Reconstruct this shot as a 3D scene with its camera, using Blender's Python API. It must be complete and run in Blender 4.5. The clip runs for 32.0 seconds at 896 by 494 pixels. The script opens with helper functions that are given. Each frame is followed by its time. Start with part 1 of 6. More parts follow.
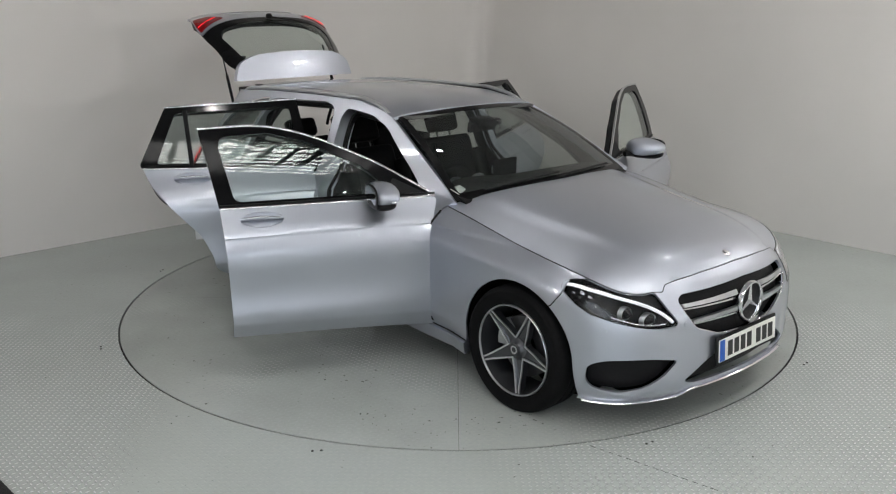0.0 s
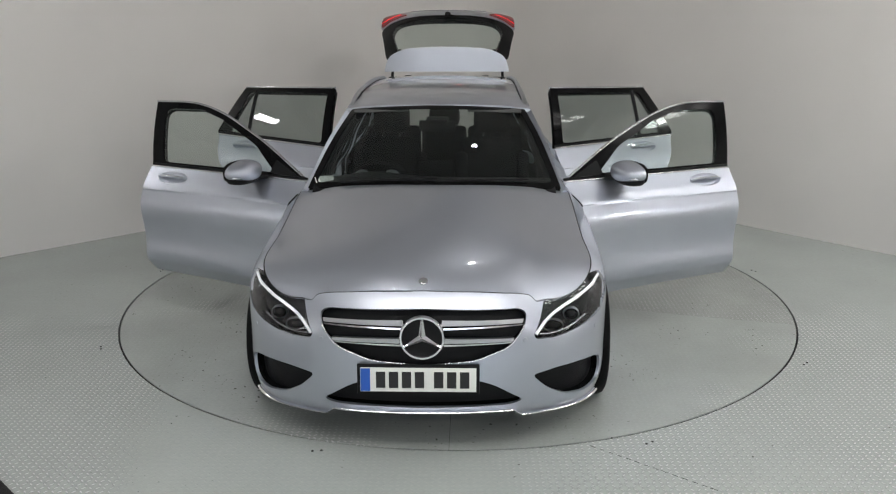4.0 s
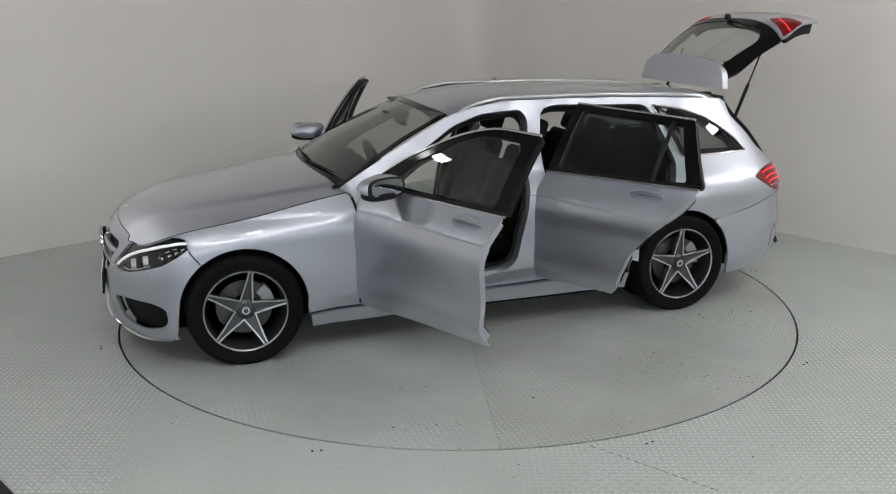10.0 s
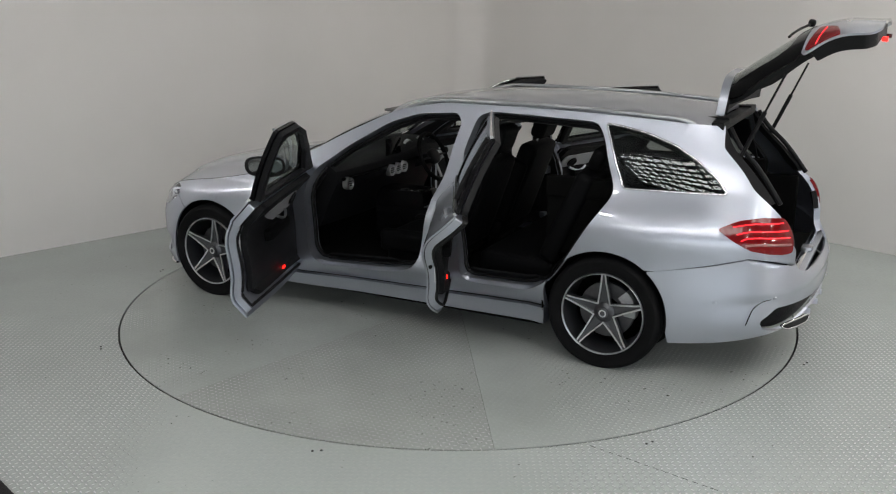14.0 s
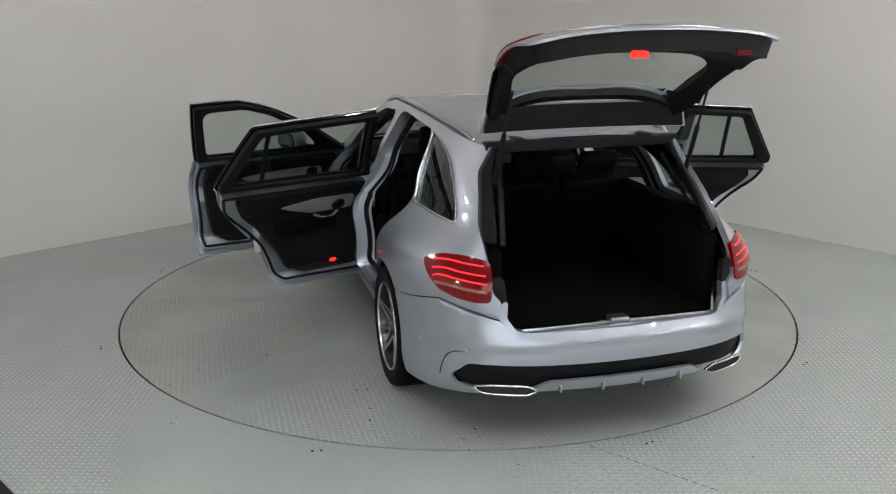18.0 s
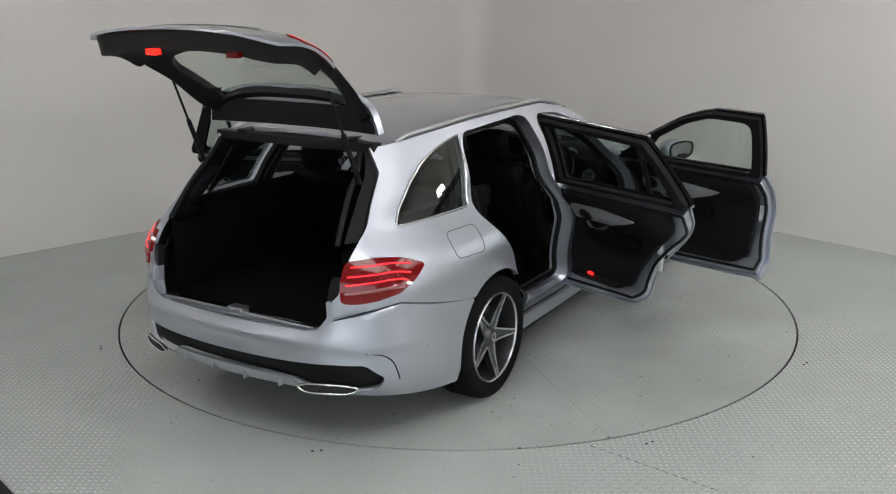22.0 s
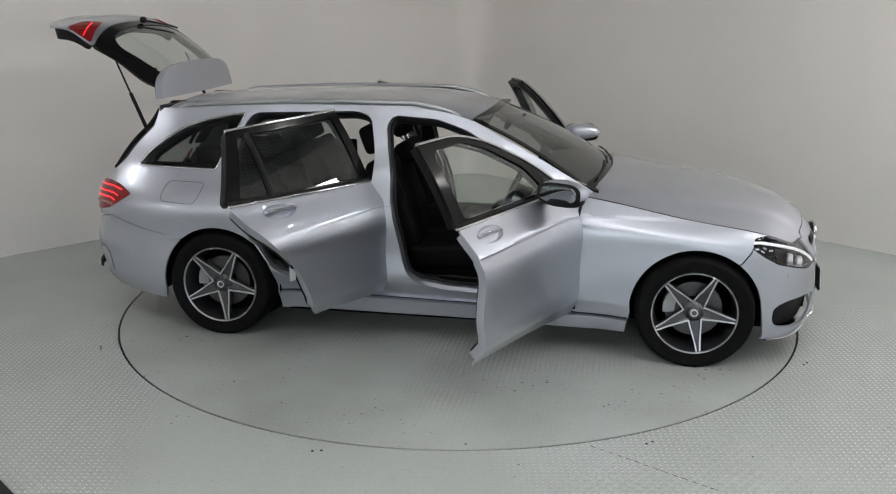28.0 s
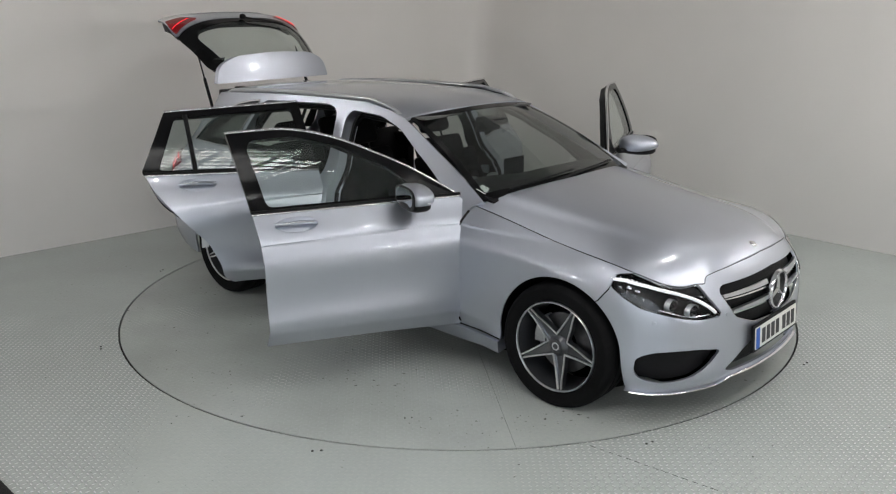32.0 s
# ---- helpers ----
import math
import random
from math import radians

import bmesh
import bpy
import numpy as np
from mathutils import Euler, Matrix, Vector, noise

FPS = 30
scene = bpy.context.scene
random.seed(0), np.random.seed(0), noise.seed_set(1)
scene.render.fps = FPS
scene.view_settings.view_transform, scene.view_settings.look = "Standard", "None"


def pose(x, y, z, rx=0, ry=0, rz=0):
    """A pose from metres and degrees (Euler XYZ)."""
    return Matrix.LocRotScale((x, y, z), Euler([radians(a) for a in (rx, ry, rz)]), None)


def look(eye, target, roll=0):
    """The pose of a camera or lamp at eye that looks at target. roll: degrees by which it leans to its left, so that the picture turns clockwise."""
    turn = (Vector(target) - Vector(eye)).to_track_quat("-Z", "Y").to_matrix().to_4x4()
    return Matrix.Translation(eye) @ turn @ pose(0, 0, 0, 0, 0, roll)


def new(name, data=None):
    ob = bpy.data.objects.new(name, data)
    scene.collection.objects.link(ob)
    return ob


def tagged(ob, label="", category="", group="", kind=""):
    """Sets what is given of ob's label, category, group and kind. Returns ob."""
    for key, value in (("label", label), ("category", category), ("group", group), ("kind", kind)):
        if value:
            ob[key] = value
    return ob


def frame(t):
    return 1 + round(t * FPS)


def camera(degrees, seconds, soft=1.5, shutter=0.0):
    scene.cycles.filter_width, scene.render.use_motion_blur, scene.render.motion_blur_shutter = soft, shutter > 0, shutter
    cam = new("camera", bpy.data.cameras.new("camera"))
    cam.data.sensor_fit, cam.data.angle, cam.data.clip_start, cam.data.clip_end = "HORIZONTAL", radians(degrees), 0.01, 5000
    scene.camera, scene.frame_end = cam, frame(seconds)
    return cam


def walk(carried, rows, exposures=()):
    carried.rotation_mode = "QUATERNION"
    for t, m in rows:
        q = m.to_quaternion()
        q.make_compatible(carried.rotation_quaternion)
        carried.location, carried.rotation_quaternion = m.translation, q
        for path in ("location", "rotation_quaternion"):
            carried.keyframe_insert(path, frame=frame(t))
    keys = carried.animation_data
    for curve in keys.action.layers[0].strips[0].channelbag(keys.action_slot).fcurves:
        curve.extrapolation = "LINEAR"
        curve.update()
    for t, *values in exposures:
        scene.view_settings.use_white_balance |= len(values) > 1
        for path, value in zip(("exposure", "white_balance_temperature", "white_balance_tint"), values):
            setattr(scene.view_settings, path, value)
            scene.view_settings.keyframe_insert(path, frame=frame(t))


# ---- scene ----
cam = camera(53.1, 32.0, soft=1.15)
EYE = Vector((0.0, -6.015, 2.027))
CAM = look(EYE, EYE + Vector((-0.00995, 0.96339, -0.26791)), -0.14)
walk(cam, [(0.0, CAM), (32.0, CAM)])

# ---------------------------------------------------------------- world and lights
world = bpy.data.worlds.new("world")
scene.world = world
world.use_nodes = True
wn, wl = world.node_tree.nodes, world.node_tree.links
sky = wn.new("ShaderNodeTexSky")
sky.sky_type, sky.sun_disc = "NISHITA", False
sky.sun_elevation, sky.sun_rotation = radians(40), radians(200)
wn["Background"].inputs["Strength"].default_value = 0.08
wl.new(sky.outputs["Color"], wn["Background"].inputs["Color"])
scene.view_settings.exposure = 0.06


def area_lamp(name, m, sx, sy, watts, colour=(1.0, 0.97, 0.93)):
    data = bpy.data.lights.new(name, "AREA")
    data.shape, data.size, data.size_y, data.energy, data.color = "RECTANGLE", sx, sy, watts, colour
    ob = new(name, data)
    ob.matrix_world = m
    return ob


# ---------------------------------------------------------------- materials
def mat(name, base, rough=0.5, metal=0.0, grain=0.0, scale=20.0, bump=0.0, bump_scale=80.0, coat=0.0, stain=0.0, stain_scale=1.5,
        emit=None, power=0.0, transmission=0.0, ior=1.45, specular=0.5, rough_var=0.0, coords="Object", coat_rough=0.03):
    """A surface with fine grain, broad stains and relief, all at real size."""
    m = bpy.data.materials.new(name)
    m.use_nodes = True
    nt = m.node_tree
    n, ln = nt.nodes, nt.links
    b = n["Principled BSDF"]
    b.inputs["Base Color"].default_value = (*base, 1)
    b.inputs["Roughness"].default_value = rough
    b.inputs["Metallic"].default_value = metal
    b.inputs["Coat Weight"].default_value = coat
    b.inputs["Coat Roughness"].default_value = coat_rough
    b.inputs["Transmission Weight"].default_value = transmission
    b.inputs["IOR"].default_value = ior
    b.inputs["Specular IOR Level"].default_value = specular
    if emit:
        b.inputs["Emission Color"].default_value = (*emit, 1)
        b.inputs["Emission Strength"].default_value = power
    tc = n.new("ShaderNodeTexCoord")

    def tex(sc, detail=3.0):
        t = n.new("ShaderNodeTexNoise")
        t.inputs["Scale"].default_value, t.inputs["Detail"].default_value = sc, detail
        ln.new(tc.outputs[coords], t.inputs["Vector"])
        return t.outputs["Fac"]

    colour = None
    for amount, sc in ((grain, scale), (stain, stain_scale)):
        if amount:
            r = n.new("ShaderNodeMapRange")
            r.inputs["From Min"].default_value, r.inputs["From Max"].default_value = 0.3, 0.7
            r.inputs["To Min"].default_value, r.inputs["To Max"].default_value = 1 - amount, 1 + amount
            ln.new(tex(sc), r.inputs["Value"])
            v = n.new("ShaderNodeVectorMath")
            v.operation = "SCALE"
            if colour is None:
                v.inputs[0].default_value = base
            else:
                ln.new(colour, v.inputs[0])
            ln.new(r.outputs["Result"], v.inputs["Scale"])
            colour = v.outputs["Vector"]
    if colour is not None:
        ln.new(colour, b.inputs["Base Color"])
    if rough_var:
        r = n.new("ShaderNodeMapRange")
        r.inputs["To Min"].default_value, r.inputs["To Max"].default_value = max(0.0, rough - rough_var), rough + rough_var
        ln.new(tex(stain_scale * 2.3, 5.0), r.inputs["Value"])
        ln.new(r.outputs["Result"], b.inputs["Roughness"])
    if bump:
        bn = n.new("ShaderNodeBump")
        bn.inputs["Strength"].default_value, bn.inputs["Distance"].default_value = bump, 0.004
        ln.new(tex(bump_scale), bn.inputs["Height"])
        ln.new(bn.outputs["Normal"], b.inputs["Normal"])
    return m


M_PAINT = mat("silver_paint", (0.500, 0.528, 0.600), 0.40, 0.95, grain=0.035, scale=900, coat=1.0, stain=0.015, stain_scale=3)
M_WALL = mat("wall_paint", (0.79, 0.765, 0.745), 0.85, stain=0.04, stain_scale=0.6, bump=0.15, bump_scale=60)


def tread_plate(name, base, lug=0.030, least=0.55, stain=0.06, litter=0.72, walked=False, bare=0.44, grime=0.35):
    """Grey painted steel with raised lugs that lie crosswise in turn, worn and dirty in patches, with glints painted on
    the crowns.
    """
    m = mat(name, base, 0.36, stain=stain, stain_scale=1.0, grain=0.03, scale=45, rough_var=0.05)
    nt = m.node_tree
    n, ln = nt.nodes, nt.links
    b = n["Principled BSDF"]

    def math_(op, a, c=None, d=None):
        q = n.new("ShaderNodeMath")
        q.operation = op
        for i, w in enumerate((a, c, d)):
            if w is None:
                continue
            if isinstance(w, (int, float)):
                q.inputs[i].default_value = w
            else:
                ln.new(w, q.inputs[i])
        return q.outputs[0]
    tc = n.new("ShaderNodeTexCoord")
    sep = n.new("ShaderNodeSeparateXYZ")
    ln.new(tc.outputs["Object"], sep.inputs[0])
    x, y = math_("DIVIDE", sep.outputs[0], lug), math_("DIVIDE", sep.outputs[1], lug)
    cx, cy = math_("FLOOR", x), math_("FLOOR", y)
    fx, fy = math_("SUBTRACT", math_("SUBTRACT", x, cx), 0.5), math_("SUBTRACT", math_("SUBTRACT", y, cy), 0.5)
    odd = math_("MODULO", math_("ABSOLUTE", math_("ADD", cx, cy)), 2.0)
    p, q = math_("ADD", fx, fy), math_("SUBTRACT", fx, fy)
    sq = lambda a, r: math_("POWER", math_("ABSOLUTE", math_("DIVIDE", a, r)), 2.0)
    one = math_("SUBTRACT", 1.0, math_("ADD", sq(p, 0.60), sq(q, 0.22)))
    two = math_("SUBTRACT", 1.0, math_("ADD", sq(p, 0.22), sq(q, 0.60)))
    pick = math_("ADD", math_("MULTIPLY", one, odd), math_("MULTIPLY", two, math_("SUBTRACT", 1.0, odd)))
    h = math_("MINIMUM", math_("MAXIMUM", math_("MULTIPLY", pick, 1.6), 0.0), 1.0)
    bump = n.new("ShaderNodeBump")
    bump.inputs["Strength"].default_value, bump.inputs["Distance"].default_value = 1.0, 0.0085
    ln.new(bump.outputs["Normal"], b.inputs["Normal"])
    # dirt on the lugs in patches
    patch = n.new("ShaderNodeTexNoise")
    patch.inputs["Scale"].default_value, patch.inputs["Detail"].default_value = 0.9, 4.0
    ln.new(tc.outputs["Object"], patch.inputs["Vector"])
    r = n.new("ShaderNodeMapRange")
    r.inputs["From Min"].default_value, r.inputs["From Max"].default_value = 0.44, 0.66
    r.inputs["To Max"].default_value = grime
    ln.new(patch.outputs["Fac"], r.inputs["Value"])
    thick = n.new("ShaderNodeTexNoise")
    thick.inputs["Scale"].default_value, thick.inputs["Detail"].default_value = 0.55, 3.0
    ln.new(tc.outputs["Object"], thick.inputs["Vector"])
    r3 = n.new("ShaderNodeMapRange")
    r3.inputs["From Min"].default_value, r3.inputs["From Max"].default_value = bare, bare + 0.16
    r3.inputs["To Min"].default_value = least
    ln.new(thick.outputs["Fac"], r3.inputs["Value"])
    relief = r3.outputs["Result"]
    if walked:
        def ramp(value, lo, hi):
            q = n.new("ShaderNodeMapRange")
            q.interpolation_type = "SMOOTHSTEP"
            q.inputs["From Min"].default_value, q.inputs["From Max"].default_value = lo, hi
            ln.new(value, q.inputs["Value"])
            return q.outputs["Result"]
        wob = math_("MULTIPLY", math_("SUBTRACT", patch.outputs["Fac"], 0.5), 1.6)
        px, py = math_("ADD", sep.outputs[0], wob), math_("ADD", sep.outputs[1], wob)
        kept = math_("MAXIMUM", ramp(math_("MULTIPLY", px, -1.0), 1.25, 1.75), ramp(px, 0.0, 0.8))
        relief = math_("MAXIMUM", math_("MULTIPLY", math_("MULTIPLY", relief, kept), ramp(math_("MULTIPLY", py, -1.0), 0.1, 0.9)), 0.06)
    tall = math_("MULTIPLY", h, relief)
    worn = math_("MULTIPLY", tall, r.outputs["Result"])
    ln.new(tall, bump.inputs["Height"])
    ln.new(math_("MULTIPLY_ADD", tall, -0.10, 0.27), b.inputs["Roughness"])
    mix = n.new("ShaderNodeMix")
    mix.data_type = "RGBA"
    old = b.inputs["Base Color"].links[0].from_socket
    ln.new(worn, mix.inputs[0])
    ln.new(old, mix.inputs[6])
    mix.inputs[7].default_value = (0.10, 0.10, 0.09, 1)
    # specks of dirt
    speck = n.new("ShaderNodeTexNoise")
    speck.inputs["Scale"].default_value, speck.inputs["Detail"].default_value = 38.0, 2.0
    ln.new(tc.outputs["Object"], speck.inputs["Vector"])
    r2 = n.new("ShaderNodeMapRange")
    r2.inputs["From Min"].default_value, r2.inputs["From Max"].default_value = litter, litter + 0.02
    ln.new(speck.outputs["Fac"], r2.inputs["Value"])
    mix2 = n.new("ShaderNodeMix")
    mix2.data_type = "RGBA"
    heap = n.new("ShaderNodeTexNoise")
    heap.inputs["Scale"].default_value, heap.inputs["Detail"].default_value = 1.7, 2.0
    ln.new(tc.outputs["Object"], heap.inputs["Vector"])
    r4 = n.new("ShaderNodeMapRange")
    r4.inputs["From Min"].default_value, r4.inputs["From Max"].default_value = 0.52, 0.58
    ln.new(heap.outputs["Fac"], r4.inputs["Value"])
    ln.new(math_("MULTIPLY", r2.outputs["Result"], r4.outputs["Result"]), mix2.inputs[0])
    ln.new(mix.outputs[2], mix2.inputs[6])
    mix2.inputs[7].default_value = (0.06, 0.058, 0.05, 1)
    # glints painted as pale colour on the crowns of the lugs
    crown_glint = n.new("ShaderNodeMix")
    crown_glint.data_type = "RGBA"
    ln.new(math_("MULTIPLY", tall, math_("SUBTRACT", 0.95, r.outputs["Result"])), crown_glint.inputs[0])
    ln.new(mix2.outputs[2], crown_glint.inputs[6])
    crown_glint.inputs[7].default_value = (0.80, 0.80, 0.82, 1)
    ln.new(crown_glint.outputs[2], b.inputs["Base Color"])
    return m


M_FLOOR = tread_plate("floor_plate", (0.405, 0.437, 0.42), least=0.75, walked=True)
M_DISC = tread_plate("turntable_plate", (0.385, 0.412, 0.395), least=0.05, stain=0.15, litter=0.685, bare=0.54)
M_WORN = tread_plate("worn_plate", (0.358, 0.378, 0.362), least=0.22, stain=0.16, litter=0.675, bare=0.50)
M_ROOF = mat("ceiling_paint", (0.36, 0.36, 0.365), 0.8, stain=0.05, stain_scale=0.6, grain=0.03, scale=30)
M_GAP = mat("dark_gap", (0.02, 0.02, 0.02), 0.8, grain=0.2, scale=30)
M_BLACK = mat("black_plastic", (0.007, 0.007, 0.008), 0.5, specular=0.22, grain=0.15, scale=120, bump=0.2, bump_scale=500)
M_GLOSSBLACK = mat("gloss_black", (0.005, 0.005, 0.0055), 0.10, specular=0.2, stain=0.1)
M_LEATHER = mat("black_leather", (0.004, 0.004, 0.0045), 0.6, specular=0.08, grain=0.2, scale=60, bump=0.3, bump_scale=300)
M_CARPET = mat("black_carpet", (0.003, 0.003, 0.003), 0.95, specular=0.1, grain=0.3, scale=400, bump=0.5, bump_scale=600)
M_RUBBER = mat("tyre_rubber", (0.0055, 0.0055, 0.006), 0.65, specular=0.10, grain=0.15, scale=50, bump=0.15, bump_scale=200)
M_CHROME = mat("chrome", (0.80, 0.80, 0.82), 0.10, 1.0, stain=0.03)
M_SATIN = mat("satin_metal", (0.60, 0.61, 0.63), 0.32, 1.0, grain=0.04, scale=200)
M_RIMDARK = mat("rim_grey", (0.075, 0.077, 0.085), 0.35, 0.7, grain=0.05, scale=200, coat=0.5)
M_DISCMETAL = mat("brake_metal", (0.11, 0.11, 0.115), 0.45, 1.0, grain=0.1, scale=40)
M_SCREEN = mat("windscreen_glass", (0.47, 0.52, 0.50), 0.0, transmission=1.0, ior=1.45, stain=0.01)
M_GLASS = mat("window_glass", (0.75, 0.82, 0.785), 0.0, transmission=1.0, ior=1.45, stain=0.01)
M_TINT = mat("rear_glass", (0.50, 0.56, 0.54), 0.0, transmission=1.0, ior=1.45, stain=0.01)
M_QUARTER = mat("dark_quarter_glass", (0.30, 0.34, 0.33), 0.0, transmission=1.0, ior=1.45, stain=0.01)
M_LENS = mat("lamp_lens", (0.97, 0.98, 1.0), 0.0, transmission=1.0, ior=1.35, stain=0.005)
M_RED = mat("red_lens", (0.11, 0.001, 0.002), 0.10, coat=0.3, specular=0.5, stain=0.05)
M_REDGLOW = mat("lit_red_lens", (0.11, 0.001, 0.002), 0.10, coat=0.3, stain=0.05, emit=(1.0, 0.006, 0.010), power=0.05)
M_REVERSE = mat("reverse_lens", (0.34, 0.13, 0.13), 0.15, coat=0.5, stain=0.03)
M_REDLIT = mat("red_lit", (0.6, 0.01, 0.02), 0.2, emit=(1.0, 0.02, 0.03), power=1.8)
M_WHITELIT = mat("daylight_strip", (0.9, 0.9, 0.9), 0.3, emit=(0.9, 0.95, 1.0), power=0.25)

# ---------------------------------------------------------------- mesh helpers
def link(name, data, material, parent=None, label=""):
    data.materials.append(material)
    ob = new(name, data)
    if parent is not None:
        ob.parent = parent
    if label:
        ob["label"] = label
    return ob


def part(name, bm, material, parent=None, label="", smooth=40):
    data = bpy.data.meshes.new(name)
    bmesh.ops.recalc_face_normals(bm, faces=bm.faces)
    bm.to_mesh(data)
    bm.free()
    return shade(link(name, data, material, parent, label), smooth)


def shade(ob, angle):
    if angle:
        ob.data.polygons.foreach_set("use_smooth", [True] * len(ob.data.polygons))
        ob.data.set_sharp_from_angle(angle=radians(angle))
    return ob


def from_arrays(name, verts, faces, material, parent=None, label="", smooth=40):
    data = bpy.data.meshes.new(name)
    data.from_pydata([tuple(map(float, v)) for v in verts], [], faces)
    data.validate()
    return shade(link(name, data, material, parent, label), smooth)


def empty(name, parent=None, m=None):
    ob = new(name)
    ob.empty_display_size = 0.2
    if parent is not None:
        ob.parent = parent
    if m is not None:
        ob.matrix_basis = m
    return ob


def box(bm, x0, x1, y0, y1, z0, z1, bevel=0.0, segments=2, m=None):
    r = bmesh.ops.create_cube(bm, size=1.0)
    vs = r["verts"]
    for v in vs:
        v.co = Vector(((x0 + x1) / 2 + v.co.x * (x1 - x0), (y0 + y1) / 2 + v.co.y * (y1 - y0), (z0 + z1) / 2 + v.co.z * (z1 - z0)))
    if bevel:
        es = list({e for v in vs for e in v.link_edges})
        out = bmesh.ops.bevel(bm, geom=es, offset=bevel, segments=segments, affect="EDGES", profile=0.6)
        vs = list({v for f in out["faces"] for v in f.verts} | {v for v in vs if v.is_valid})
    if m is not None:
        bmesh.ops.transform(bm, matrix=m, verts=vs)
    return vs


def lathe(profile, steps=48, axis="y", closed=False):
    """Verts and faces of a profile (radius, along) turned round an axis."""
    verts, faces, k = [], [], len(profile)
    for i in range(steps):
        a = 2 * math.pi * i / steps
        for r, h in profile:
            c, s = r * math.cos(a), r * math.sin(a)
            verts.append({"y": (c, h, s), "z": (c, s, h), "x": (h, c, s)}[axis])
    for i in range(steps):
        j = (i + 1) % steps
        for q in range(k if closed else k - 1):
            w = (q + 1) % k
            faces.append((i * k + q, i * k + w, j * k + w, j * k + q))
    return verts, faces


def tube(points, radius, steps=10, flat=1.0):
    """Verts and faces of a capped tube along points; flat squeezes it upright."""
    pts = [Vector(q) for q in points]
    verts, faces = [], []
    for i, q in enumerate(pts):
        t = (pts[min(i + 1, len(pts) - 1)] - pts[max(i - 1, 0)]).normalized()
        side = t.cross(Vector((0, 0, 1)))
        side = side.normalized() if side.length > 1e-4 else Vector((1, 0, 0))
        up = side.cross(t)
        for k in range(steps):
            a = 2 * math.pi * k / steps
            verts.append(q + side * (radius * math.cos(a)) + up * (radius * flat * math.sin(a)))
    for i in range(len(pts) - 1):
        for k in range(steps):
            j = (k + 1) % steps
            faces.append((i * steps + k, i * steps + j, (i + 1) * steps + j, (i + 1) * steps + k))
    faces.append(tuple(range(steps))[::-1])
    faces.append(tuple((len(pts) - 1) * steps + k for k in range(steps)))
    return verts, faces


def spline(knots, values):
    """A natural cubic spline through values (rows) at knots; returns a function of an array."""
    x, y = np.asarray(knots, float), np.asarray(values, float)
    y = y.reshape(len(x), -1)
    h, n = np.diff(x), len(x)
    a = np.eye(n)
    b = np.zeros_like(y)
    for i in range(1, n - 1):
        a[i, i - 1:i + 2] = h[i - 1], 2 * (h[i - 1] + h[i]), h[i]
        b[i] = 6 * ((y[i + 1] - y[i]) / h[i] - (y[i] - y[i - 1]) / h[i - 1])
    m = np.linalg.solve(a, b)

    def at(q):
        q = np.atleast_1d(np.asarray(q, float))
        i = np.clip(np.searchsorted(x, q) - 1, 0, n - 2)
        hi, l, r = h[i][:, None], (x[i + 1] - q)[:, None], (q - x[i])[:, None]
        return (m[i] * l ** 3 + m[i + 1] * r ** 3) / (6 * hi) + (y[i] / hi - m[i] * hi / 6) * l + (y[i + 1] / hi - m[i + 1] * hi / 6) * r
    return at


def rounded(points, radius=0.03, step=0.02, closed=True):
    """A polyline with filleted corners, cut into short steps. A point (a, b, r) has its own radius."""
    pts = [(np.array(q[:2], float), q[2] if len(q) > 2 else radius) for q in points]
    out, n = [], len(pts)
    for i in range(n):
        c, r = pts[i]
        if not closed and i in (0, n - 1):
            out.append(c)
            continue
        p, q = pts[i - 1][0], pts[(i + 1) % n][0]
        lp, lq = np.linalg.norm(p - c), np.linalg.norm(q - c)
        k = min(r, 0.48 * lp, 0.48 * lq)
        a, b = c + (p - c) / lp * k, c + (q - c) / lq * k
        for s in np.linspace(0, 1, 7 if k > 0.004 else 1):
            out.append((1 - s) ** 2 * a + 2 * s * (1 - s) * c + s * s * b)
    dense = []
    for i in range(len(out) - (0 if closed else 1)):
        a, b = out[i], out[(i + 1) % len(out)]
        k = max(1, int(np.ceil(np.linalg.norm(b - a) / step)))
        dense += [a + (b - a) * j / k for j in range(k)]
    if not closed:
        dense.append(out[-1])
    keep = [dense[0]]
    for q in dense[1:]:
        if np.linalg.norm(q - keep[-1]) > step * 0.12:
            keep.append(q)
    if closed and np.linalg.norm(keep[0] - keep[-1]) < step * 0.12:
        keep.pop()
    return np.array(keep)


def inside(poly, q):
    x, y = q[:, 0], q[:, 1]
    r = np.zeros(len(q), bool)
    j = len(poly) - 1
    for i in range(len(poly)):
        (xi, yi), (xj, yj) = poly[i], poly[j]
        hit = ((yi > y) != (yj > y)) & (x < (xj - xi) * (y - yi) / (yj - yi + 1e-12) + xi)
        r ^= hit
        j = i
    return r


